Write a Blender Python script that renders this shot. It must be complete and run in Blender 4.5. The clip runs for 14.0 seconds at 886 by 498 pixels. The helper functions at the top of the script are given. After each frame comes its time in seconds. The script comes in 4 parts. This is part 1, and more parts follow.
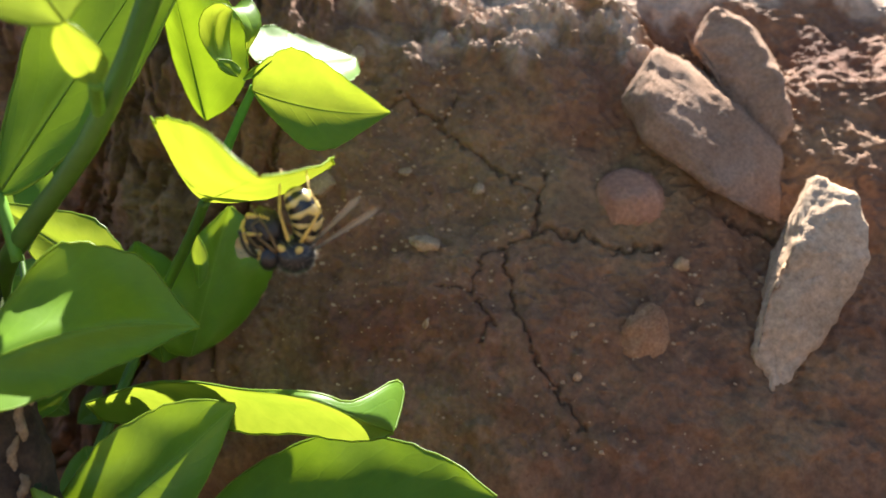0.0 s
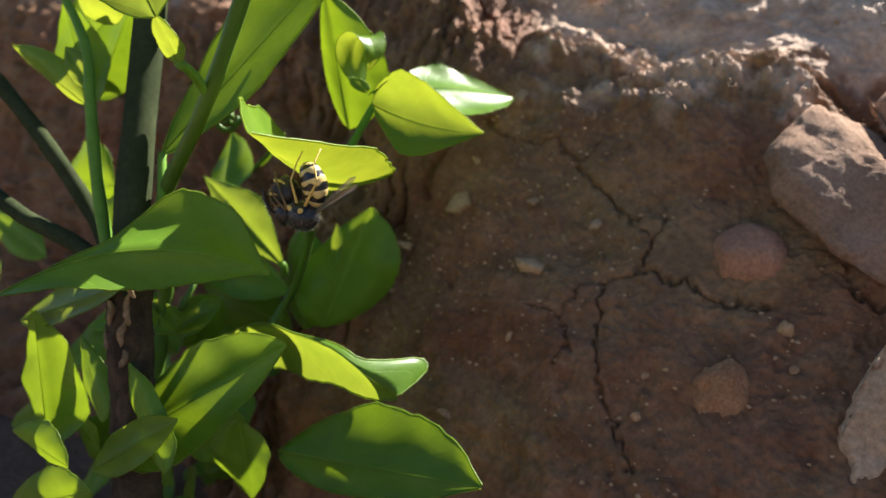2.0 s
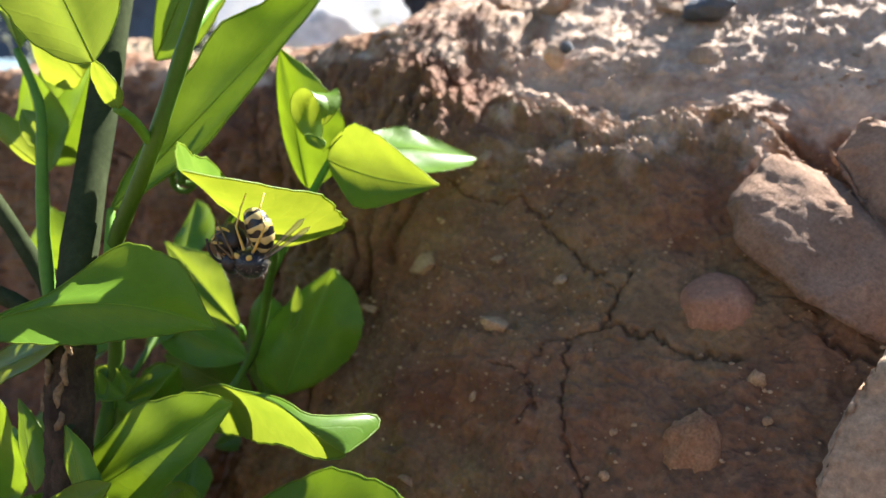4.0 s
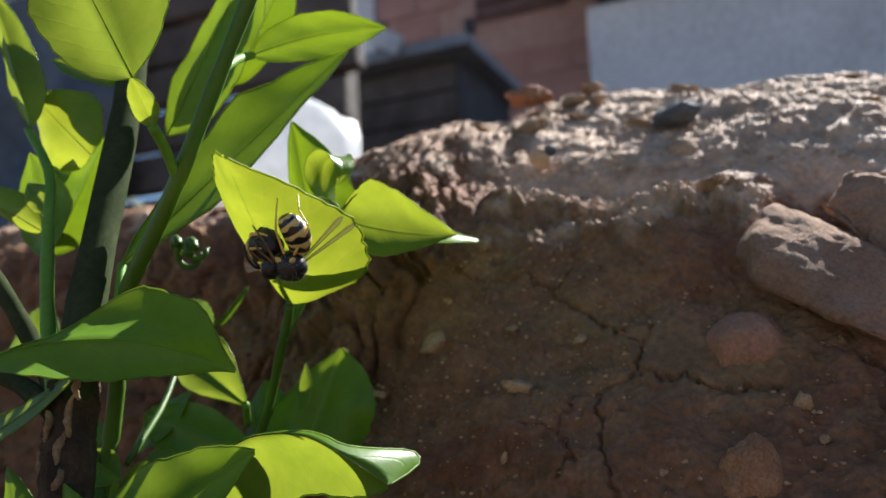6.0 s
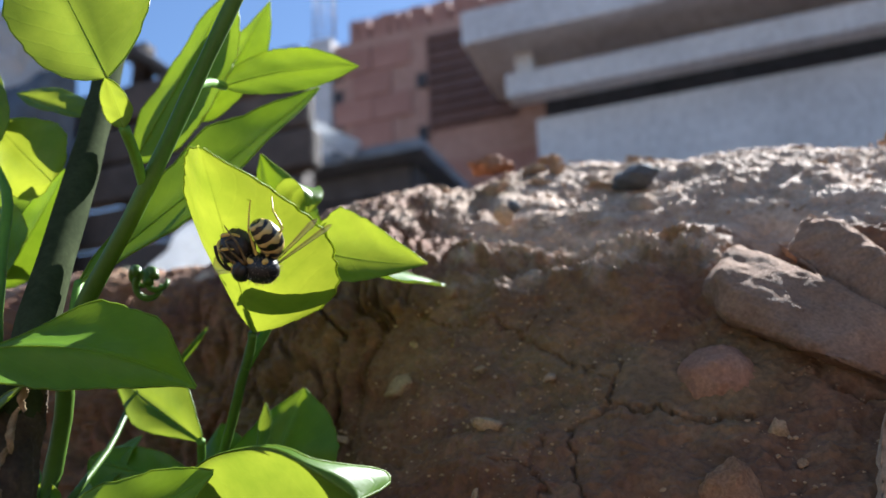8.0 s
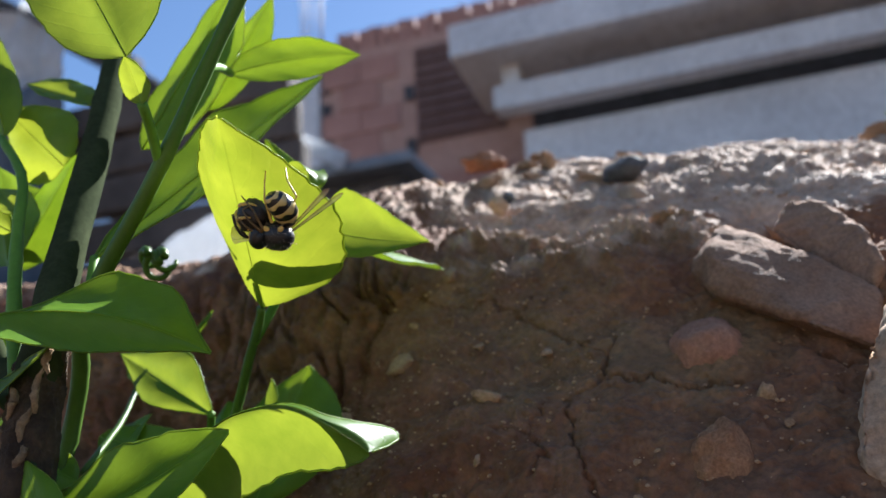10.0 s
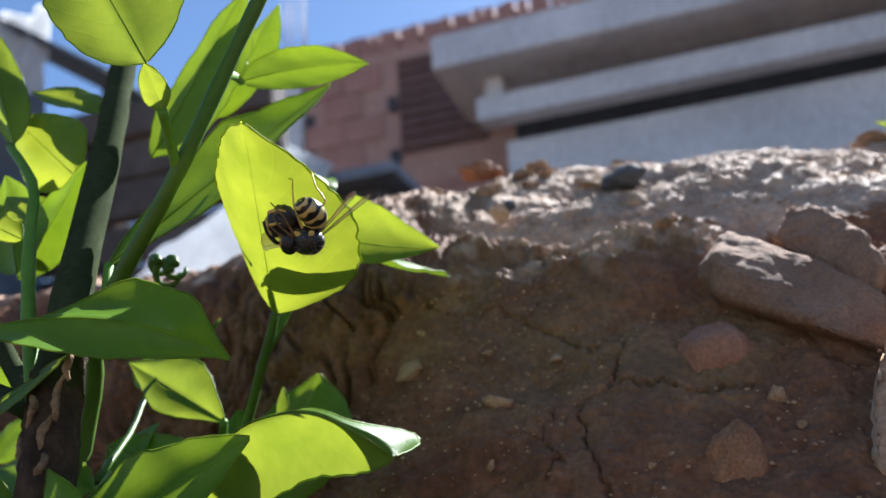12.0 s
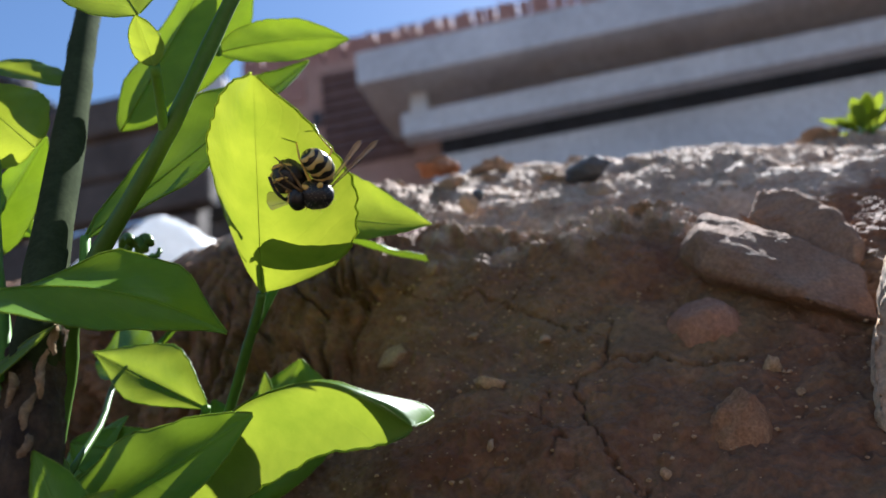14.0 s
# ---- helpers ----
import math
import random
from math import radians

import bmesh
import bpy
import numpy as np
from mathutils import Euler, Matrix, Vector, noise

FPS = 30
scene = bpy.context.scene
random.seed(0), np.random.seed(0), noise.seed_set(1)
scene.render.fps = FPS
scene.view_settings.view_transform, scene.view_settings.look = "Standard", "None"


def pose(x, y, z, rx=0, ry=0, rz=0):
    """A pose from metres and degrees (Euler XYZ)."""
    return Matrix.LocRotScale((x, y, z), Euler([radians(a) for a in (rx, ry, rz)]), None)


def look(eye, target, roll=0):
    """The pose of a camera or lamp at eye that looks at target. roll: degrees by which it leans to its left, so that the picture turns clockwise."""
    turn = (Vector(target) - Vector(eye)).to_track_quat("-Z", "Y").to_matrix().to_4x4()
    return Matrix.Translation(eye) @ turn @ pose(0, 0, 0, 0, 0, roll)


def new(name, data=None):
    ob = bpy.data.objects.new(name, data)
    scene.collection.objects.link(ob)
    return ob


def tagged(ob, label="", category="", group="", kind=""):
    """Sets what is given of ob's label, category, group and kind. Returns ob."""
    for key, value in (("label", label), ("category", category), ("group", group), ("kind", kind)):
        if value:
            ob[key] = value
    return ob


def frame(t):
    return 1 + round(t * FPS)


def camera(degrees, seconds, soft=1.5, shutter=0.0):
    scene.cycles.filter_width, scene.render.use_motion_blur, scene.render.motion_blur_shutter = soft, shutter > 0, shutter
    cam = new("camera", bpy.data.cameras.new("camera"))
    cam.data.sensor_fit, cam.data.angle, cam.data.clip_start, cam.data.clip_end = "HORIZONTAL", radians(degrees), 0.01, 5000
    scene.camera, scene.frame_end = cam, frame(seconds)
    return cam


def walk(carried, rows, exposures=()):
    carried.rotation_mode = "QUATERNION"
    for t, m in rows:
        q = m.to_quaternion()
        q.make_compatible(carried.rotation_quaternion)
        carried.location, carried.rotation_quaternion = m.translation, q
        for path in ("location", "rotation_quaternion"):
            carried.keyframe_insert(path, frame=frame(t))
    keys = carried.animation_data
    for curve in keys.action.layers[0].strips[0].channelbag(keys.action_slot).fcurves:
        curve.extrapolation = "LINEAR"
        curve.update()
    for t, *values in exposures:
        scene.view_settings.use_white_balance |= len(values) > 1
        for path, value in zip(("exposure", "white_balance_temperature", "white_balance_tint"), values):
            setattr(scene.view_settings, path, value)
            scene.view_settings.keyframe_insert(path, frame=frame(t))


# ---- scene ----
cam = camera(59.4, 14.0)
METRES, EYE, TILT, LEAN, TURN = 0.13, 0.10, -21.0, 0.0, 0.0
ROWS = [
    (0.0, 0.0, 0.0, 0.0, -0.0, 0.0, 0.0),
    (0.5, 0.0645, -0.0005, -0.0239, 5.81, 3.01, -1.35),
    (1.0, 0.1728, -0.0267, -0.0461, 17.46, 4.22, -5.39),
    (1.5, 0.2384, -0.0184, -0.0691, 23.09, 4.26, -8.86),
    (2.0, 0.2968, -0.0079, -0.0595, 25.39, 4.12, -10.74),
    (2.5, 0.326, -0.0181, -0.061, 25.26, 3.9, -12.17),
    (3.0, 0.3385, 0.0308, -0.0659, 25.26, 7.35, -11.02),
    (5.5, 0.2854, 0.064, -0.1793, 24.9, 18.54, -9.08),
    (6.0, 0.2554, 0.0804, -0.2588, 22.85, 27.03, -5.8),
    (6.5, 0.2243, 0.0977, -0.2823, 20.75, 31.68, -5.9),
    (7.0, 0.2054, 0.1048, -0.3038, 21.73, 33.25, -5.81),
    (7.5, 0.2085, 0.1138, -0.327, 20.17, 34.32, -5.19),
    (8.0, 0.2257, 0.121, -0.3234, 19.48, 34.99, -4.57),
    (10.5, 0.2123, 0.1157, -0.3892, 18.82, 36.11, -3.22),
    (11.0, 0.1923, 0.1291, -0.3932, 18.33, 36.41, -2.61),
    (11.5, 0.191, 0.118, -0.3855, 17.81, 36.86, -2.64),
    (12.0, 0.1901, 0.1021, -0.3831, 18.2, 36.81, -2.81),
    (12.5, 0.1788, 0.1047, -0.3712, 16.97, 37.03, -2.86),
    (13.0, 0.1534, 0.0906, -0.3735, 16.43, 37.2, -2.46),
    (13.5, 0.1515, 0.1046, -0.3887, 15.08, 37.12, -1.74),
    (14.0, 0.1079, 0.1247, -0.4042, 14.03, 38.08, 0.91),
]
EXPOSURES = [(0.0, 2.55, 6300, 10), (0.5, 2.85, 6300, 10), (1.8, 2.5, 6300, 10), (2.1, 1.88, 6300, 11), (2.7, 1.98, 6300, 11), (3.0, 2.5, 6150, 11), (3.2, 2.5, 6150, 11), (5.3, 1.9, 6050, 11), (6.2, 1.65, 5950, 9),
             (6.9, 1.75, 5750, 9), (8.2, 1.95, 5700, 9), (10.5, 1.87, 5700, 10), (12.0, 1.9, 5650, 10), (12.5, 1.77, 5650, 10), (14.0, 1.8, 5600, 10)]
walk(cam, [(t, pose(0, 0, EYE, TILT, LEAN, TURN) @ pose(METRES * x, METRES * y, METRES * z, 90 + pitch, roll, yaw)) for t, x, y, z, yaw, pitch, roll in ROWS], EXPOSURES)
cam.data.dof.use_dof = True
cam.data.dof.focus_distance, cam.data.dof.aperture_fstop = 0.088, 29.0

# ---- world, sun, exposure ----
SUN_EL, SUN_AZ = 42.0, 17.0        # degrees up, degrees to the right of +y
world = bpy.data.worlds.new("sky")
scene.world = world
world.use_nodes = True
wn = world.node_tree
sky = wn.nodes.new("ShaderNodeTexSky")
sky.sky_type, sky.sun_disc = "NISHITA", False
sky.dust_density, sky.ozone_density = 0.3, 2.5
sky.sun_elevation, sky.sun_rotation = radians(SUN_EL), radians(SUN_AZ)
wn.nodes["Background"].inputs["Strength"].default_value = 0.042
wn.links.new(sky.outputs["Color"], wn.nodes["Background"].inputs["Color"])
sun_data = bpy.data.lights.new("sun", "SUN")
sun_data.energy, sun_data.angle, sun_data.color = 5.0, radians(0.53), (1.0, 0.94, 0.85)
sun = new("sun", sun_data)
_se, _sa = radians(SUN_EL), radians(SUN_AZ)
SUN_DIR = Vector((math.sin(_sa) * math.cos(_se), math.cos(_sa) * math.cos(_se), math.sin(_se)))
sun.matrix_world = look(SUN_DIR * 10, (0, 0, 0))


# ---- materials ----
def material(name, rough=0.6):
    m = bpy.data.materials.new(name)
    m.use_nodes = True
    nt = m.node_tree
    b = nt.nodes["Principled BSDF"]
    b.inputs["Roughness"].default_value = rough
    return m, nt, b


def noise_node(nt, scale, detail=4.0, rough=0.6, coord="Object"):
    c = nt.nodes.new("ShaderNodeTexCoord")
    n = nt.nodes.new("ShaderNodeTexNoise")
    n.inputs["Scale"].default_value, n.inputs["Detail"].default_value, n.inputs["Roughness"].default_value = scale, detail, rough
    nt.links.new(c.outputs[coord], n.inputs["Vector"])
    return n


def ramp(nt, source, stops):
    r = nt.nodes.new("ShaderNodeValToRGB")
    while len(r.color_ramp.elements) < len(stops):
        r.color_ramp.elements.new(0.5)
    for e, (p, c) in zip(r.color_ramp.elements, stops):
        e.position, e.color = p, (*c, 1)
    nt.links.new(source, r.inputs["Fac"])
    return r


def mix(nt, fac, a, b, blend="MIX"):
    m = nt.nodes.new("ShaderNodeMix")
    m.data_type, m.blend_type = "RGBA", blend
    for sock, v in ((m.inputs[0], fac), (m.inputs[6], a), (m.inputs[7], b)):
        if isinstance(v, (int, float)):
            sock.default_value = v
        elif isinstance(v, tuple):
            sock.default_value = (*v, 1)
        else:
            nt.links.new(v, sock)
    return m.outputs[2]


def bump(nt, b, height, strength, dist):
    n = nt.nodes.new("ShaderNodeBump")
    n.inputs["Strength"].default_value, n.inputs["Distance"].default_value = strength, dist
    nt.links.new(height, n.inputs["Height"])
    nt.links.new(n.outputs["Normal"], b.inputs["Normal"])
    return n


def mottled(name, dark, light, scale, rough=0.8, fine=8.0, strength=0.4, dist=0.0005, jitter=0.0, sheen=0.4, grain=0.36):
    """Two scales of colour variation and a fine relief."""
    m, nt, b = material(name, rough)
    big, small = noise_node(nt, scale, 5), noise_node(nt, scale * fine, 6, 0.7)
    r = ramp(nt, big.outputs["Fac"], [(0.3, dark), (0.7, light)])
    g = ramp(nt, small.outputs["Fac"], [(0.28, (1 - grain,) * 3), (0.72, (1 + grain,) * 3)])
    col = mix(nt, 1.0, r.outputs["Color"], g.outputs["Color"], "MULTIPLY")
    if jitter:
        info = nt.nodes.new("ShaderNodeObjectInfo")
        j = ramp(nt, info.outputs["Random"], [(0.0, (1 - jitter,) * 3), (1.0, (1 + jitter,) * 3)])
        col = mix(nt, 1.0, col, j.outputs["Color"], "MULTIPLY")
    nt.links.new(col, b.inputs["Base Color"])
    bump(nt, b, small.outputs["Fac"], strength, dist)
    b.inputs["Specular IOR Level"].default_value = sheen
    return m


def leaf_material(name, top, through_colour, gloss=0.32, glow=0.5):
    """Waxy citrus leaf: diffuse, light passing through, and a soft gloss."""
    m, nt, b = material(name, gloss)
    out = nt.nodes["Material Output"]
    uv = nt.nodes.new("ShaderNodeTexCoord")
    sep = nt.nodes.new("ShaderNodeSeparateXYZ")
    nt.links.new(uv.outputs["UV"], sep.inputs[0])

    def math_node(op, a, v=None):
        n = nt.nodes.new("ShaderNodeMath")
        n.operation = op
        for i, s in enumerate((a, v)):
            if s is None:
                continue
            if isinstance(s, (int, float)):
                n.inputs[i].default_value = s
            else:
                nt.links.new(s, n.inputs[i])
        return n.outputs[0]
    side = math_node("ABSOLUTE", math_node("SUBTRACT", sep.outputs["X"], 0.5))
    along = math_node("SUBTRACT", math_node("MULTIPLY", sep.outputs["Y"], 9.0), math_node("MULTIPLY", side, 5.0))
    wob = noise_node(nt, 260.0, 3)
    along = math_node("ADD", along, math_node("MULTIPLY", wob.outputs["Fac"], 0.8))
    tri = math_node("ABSOLUTE", math_node("SUBTRACT", math_node("FRACT", along), 0.5))
    vein = math_node("SUBTRACT", 1.0, math_node("SMOOTH_MIN", math_node("MULTIPLY", tri, 9.0), 1.0))
    vein_r = ramp(nt, vein, [(0.1, (0, 0, 0)), (0.9, (1, 1, 1))])
    rib = ramp(nt, side, [(0.0, (1, 1, 1)), (0.035, (0, 0, 0))])
    lines = mix(nt, 1.0, mix(nt, 1.0, vein_r.outputs["Color"], (0.35, 0.35, 0.35), "MULTIPLY"), rib.outputs["Color"], "ADD")
    blotch = noise_node(nt, 160.0, 5)
    fine = noise_node(nt, 1500.0, 3)
    var = ramp(nt, blotch.outputs["Fac"], [(0.3, (0.75, 0.8, 0.7)), (0.7, (1.15, 1.1, 1.1))])
    info = nt.nodes.new("ShaderNodeObjectInfo")
    rnd = ramp(nt, info.outputs["Random"], [(0.0, (0.82, 0.86, 0.9)), (1.0, (1.15, 1.1, 0.95))])
    tone = mix(nt, 1.0, var.outputs["Color"], rnd.outputs["Color"], "MULTIPLY")
    base = mix(nt, 1.0, mix(nt, mix(nt, 1.0, lines, (0.3, 0.3, 0.3), "MULTIPLY"), top, tuple(min(1, c * 1.9) for c in top)), tone, "MULTIPLY")
    nt.links.new(base, b.inputs["Base Color"])
    b.inputs["Specular IOR Level"].default_value = 0.30
    tr = nt.nodes.new("ShaderNodeBsdfTranslucent")
    dark = tuple(c * 0.78 for c in through_colour)
    tcol = mix(nt, 1.0, mix(nt, mix(nt, 1.0, lines, (0.45, 0.45, 0.45), "MULTIPLY"), through_colour, dark), tone, "MULTIPLY")
    nt.links.new(tcol, tr.inputs["Color"])
    mx = nt.nodes.new("ShaderNodeMixShader")
    mx.inputs[0].default_value = glow
    nt.links.new(b.outputs[0], mx.inputs[1])
    nt.links.new(tr.outputs[0], mx.inputs[2])
    nt.links.new(mx.outputs[0], out.inputs["Surface"])
    h = mix(nt, 0.35, lines, fine.outputs["Fac"])
    bn = bump(nt, b, h, 0.22, 0.0002)
    nt.links.new(bn.outputs["Normal"], tr.inputs["Normal"])
    return m


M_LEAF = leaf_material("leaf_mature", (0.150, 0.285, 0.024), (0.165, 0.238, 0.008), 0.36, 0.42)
M_YOUNG = leaf_material("leaf_young", (0.165, 0.31, 0.035), (0.203, 0.240, 0.016), 0.34, 0.55)
M_RIM = leaf_material("leaf_margin", (0.20, 0.32, 0.05), (0.42, 0.50, 0.07), 0.4, 0.6)
M_STEM = mottled("green_stem", (0.042, 0.090, 0.010), (0.074, 0.138, 0.016), 90, 0.45, 12, 0.12, 0.0001, 0, 0.25, 0.12)
M_TWIG = mottled("young_twig", (0.075, 0.17, 0.018), (0.12, 0.24, 0.028), 90, 0.5, 12, 0.12, 0.0001, 0, 0.15, 0.12)
M_BARK = mottled("trunk_bark", (0.026, 0.034, 0.016), (0.048, 0.058, 0.028), 120, 0.95, 9, 0.3, 0.0002, 0, 0.02, 0.25)
M_OLDBARK = mottled("old_bark", (0.028, 0.017, 0.009), (0.10, 0.064, 0.034), 320, 0.9, 6, 1.0, 0.0008)
def soil_material():
    """Moist clay soil: red, brown and ochre patches, fine grains and pits."""
    m, nt, b = material("red_brown_soil", 0.8)
    big, mid, fine, grain = noise_node(nt, 38, 4), noise_node(nt, 140, 5, 0.65), noise_node(nt, 900, 5, 0.7), noise_node(nt, 3200, 3, 0.7)
    hue = ramp(nt, big.outputs["Fac"], [(0.34, (0.168, 0.071, 0.037)), (0.5, (0.206, 0.105, 0.055)), (0.66, (0.220, 0.129, 0.062))])
    tone = ramp(nt, mid.outputs["Fac"], [(0.30, (0.70, 0.66, 0.62)), (0.5, (0.98, 0.98, 0.98)), (0.70, (1.32, 1.30, 1.28))])
    dots = ramp(nt, fine.outputs["Fac"], [(0.30, (0.72, 0.70, 0.68)), (0.48, (1, 1, 1)), (0.72, (1.35, 1.33, 1.30))])
    col = mix(nt, 1.0, mix(nt, 1.0, hue.outputs["Color"], tone.outputs["Color"], "MULTIPLY"), dots.outputs["Color"], "MULTIPLY")
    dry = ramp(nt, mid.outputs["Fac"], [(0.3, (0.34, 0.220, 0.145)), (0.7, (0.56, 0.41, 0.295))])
    dry_sunlit = nt.nodes.new("ShaderNodeAttribute")          # loose dry soil, lightened too where sun strikes the bank
    dry_sunlit.attribute_name = "dry_sunlit"
    col = mix(nt, dry_sunlit.outputs["Fac"], col, mix(nt, 1.0, dry.outputs["Color"], dots.outputs["Color"], "MULTIPLY"))
    nt.links.new(col, b.inputs["Base Color"])
    height = mix(nt, 0.35, fine.outputs["Fac"], grain.outputs["Fac"])
    bump(nt, b, height, 0.6, 0.0009)
    b.inputs["Specular IOR Level"].default_value = 0.18
    return m


M_SOIL = soil_material()
M_DRY = mottled("dry_loose_soil", (0.36, 0.235, 0.155), (0.60, 0.44, 0.315), 80, 0.9, 30, 0.8, 0.0016, 0, 0.1)
M_GROUND = mottled("yard_soil", (0.095, 0.062, 0.042), (0.17, 0.115, 0.078), 1.5, 0.95, 30, 0.8, 0.01, 0, 0.05)
M_STONE_TAN = mottled("tan_stone", (0.36, 0.23, 0.135), (0.54, 0.38, 0.25), 90, 0.85, 14, 0.7, 0.0006, 0.1, 0.2)
M_STONE_RED = mottled("red_stone", (0.28, 0.125, 0.070), (0.40, 0.205, 0.120), 120, 0.85, 12, 0.7, 0.0005, 0.1)
M_STONE_ORANGE = mottled("orange_stone", (0.29, 0.135, 0.066), (0.43, 0.235, 0.122), 260, 0.9, 8, 0.7, 0.0005, 0, 0.15)
M_STONE_BROWN = mottled("brown_stone", (0.24, 0.135, 0.080), (0.36, 0.225, 0.145), 110, 0.9, 14, 0.7, 0.0006, 0.1, 0.15)
M_STONE_DARK = mottled("dark_stone", (0.05, 0.055, 0.065), (0.11, 0.115, 0.13), 150, 0.8, 12, 0.6, 0.0005)
M_PEBBLE = mottled("ochre_pebble", (0.30, 0.17, 0.085), (0.50, 0.32, 0.17), 300, 0.85, 8, 0.6, 0.0003, 0.2)
M_BRICK = mottled("hollow_brick", (0.34, 0.18, 0.145), (0.46, 0.26, 0.21), 6, 0.9, 12, 0.4, 0.004, 0.10)
M_MORTAR = mottled("mortar", (0.40, 0.24, 0.19), (0.48, 0.31, 0.25), 8, 0.95, 10, 0.4, 0.004)
M_CONCRETE = mottled("grey_concrete", (0.54, 0.55, 0.57), (0.70, 0.71, 0.73), 2.5, 0.9, 14, 0.4, 0.004)
M_DARK = mottled("dark_wall_and_shade", (0.05, 0.05, 0.055), (0.09, 0.09, 0.10), 3, 0.9, 8, 0.3, 0.003)
M_WOOD = mottled("weathered_wood", (0.055, 0.045, 0.040), (0.14, 0.115, 0.10), 7, 0.9, 10, 0.5, 0.003, 0.15)
M_TARP = mottled("blue_grey_sheet", (0.035, 0.045, 0.06), (0.10, 0.12, 0.15), 5, 0.5, 6, 0.4, 0.004)
M_PLASTIC = mottled("white_plastic", (0.55, 0.56, 0.57), (0.80, 0.81, 0.82), 6, 0.35, 8, 0.5, 0.006)
_nt = M_PLASTIC.node_tree                # thin sheet: light passes through it
_tr = _nt.nodes.new("ShaderNodeBsdfTranslucent")
_tr.inputs["Color"].default_value = (0.75, 0.76, 0.77, 1)
_mx = _nt.nodes.new("ShaderNodeMixShader")
_nt.links.new(_nt.nodes["Principled BSDF"].outputs[0], _mx.inputs[1])
_nt.links.new(_tr.outputs[0], _mx.inputs[2])
_nt.links.new(_mx.outputs[0], _nt.nodes["Material Output"].inputs["Surface"])
M_METAL = mottled("rusty_steel", (0.10, 0.07, 0.06), (0.20, 0.15, 0.13), 20, 0.6, 6, 0.3, 0.001)
M_WHITESTONE = mottled("pale_rubble", (0.45, 0.42, 0.39), (0.68, 0.65, 0.62), 18, 0.9, 10, 0.6, 0.003)
M_ROOF = mottled("slate_roof", (0.16, 0.18, 0.21), (0.30, 0.33, 0.37), 8, 0.6, 10, 0.3, 0.003)


# ---- building helpers ----
def part(name, bm, mat, parent=None, label="", smooth=True):
    me = bpy.data.meshes.new(name)
    bm.to_mesh(me)
    bm.free()
    me.materials.append(mat)
    if smooth:
        me.polygons.foreach_set("use_smooth", [True] * len(me.polygons))
    ob = new(name, me)
    ob.parent = parent
    if label:
        ob["label"] = label
    return ob


def share(name, source, parent, m):
    """Another object on the same mesh."""
    ob = new(name, source.data)
    ob.parent = parent
    ob.matrix_basis = m
    return ob


def box(bm, x0, x1, y0, y1, z0, z1, bevel=0.0):
    r = bmesh.ops.create_cube(bm, size=1)
    bmesh.ops.transform(bm, verts=r["verts"], matrix=Matrix.LocRotScale(((x0 + x1) / 2, (y0 + y1) / 2, (z0 + z1) / 2), None, (x1 - x0, y1 - y0, z1 - z0)))
    if bevel:
        edges = {e for v in r["verts"] for e in v.link_edges}
        bmesh.ops.bevel(bm, geom=list(edges), offset=bevel, segments=2, affect="EDGES", profile=0.6)


def tube(bm, points, radii, sides=10, cap=True):
    """A tapered tube along points."""
    pts = [Vector(p) for p in points]
    rings = []
    up = Vector((0.13, 0.31, 0.94))
    for i, p in enumerate(pts):
        d = (pts[min(i + 1, len(pts) - 1)] - pts[max(i - 1, 0)]).normalized()
        a = d.cross(up)
        if a.length < 1e-3:
            a = d.cross(Vector((1, 0, 0)))
        a.normalize()
        c = d.cross(a)
        rings.append([bm.verts.new(p + (a * math.cos(k * math.tau / sides) + c * math.sin(k * math.tau / sides)) * radii[i]) for k in range(sides)])
    for r0, r1 in zip(rings, rings[1:]):
        for k in range(sides):
            bm.faces.new((r0[k], r0[(k + 1) % sides], r1[(k + 1) % sides], r1[k]))
    if cap:
        bm.faces.new(list(reversed(rings[0])))
        bm.faces.new(rings[-1])
    return rings


def spline(points, n):
    """n points on a smooth curve through the given ones."""
    p = [Vector(q) for q in points]
    out = []
    for i in range(n):
        u = i / (n - 1) * (len(p) - 1)
        k = min(int(u), len(p) - 2)
        f = u - k
        a, b, c, d = p[max(k - 1, 0)], p[k], p[k + 1], p[min(k + 2, len(p) - 1)]
        out.append(0.5 * ((2 * b) + (c - a) * f + (2 * a - 5 * b + 4 * c - d) * f * f + (3 * b - a - 3 * c + d) * f ** 3))
    return out


def grid_noise(x, y, seed=0):
    """Smooth noise of arrays, about -1 to 1."""
    rng = np.random.RandomState(seed)
    table = rng.rand(256, 256) * 2 - 1
    xi, yi = np.floor(x).astype(int), np.floor(y).astype(int)
    fx, fy = x - xi, y - yi
    fx, fy = fx * fx * fx * (fx * (fx * 6 - 15) + 10), fy * fy * fy * (fy * (fy * 6 - 15) + 10)
    g = lambda a, b: table[a % 256, b % 256]
    return (g(xi, yi) * (1 - fx) + g(xi + 1, yi) * fx) * (1 - fy) + (g(xi, yi + 1) * (1 - fx) + g(xi + 1, yi + 1) * fx) * fy


def fbm(x, y, octaves=4, seed=0, gain=0.5):
    total, amp = 0, 1.0
    for k in range(octaves):
        total = total + amp * grid_noise(x * 2 ** k + 7.3 * k, y * 2 ** k + 3.1 * k, seed + k)
        amp *= gain
    return total


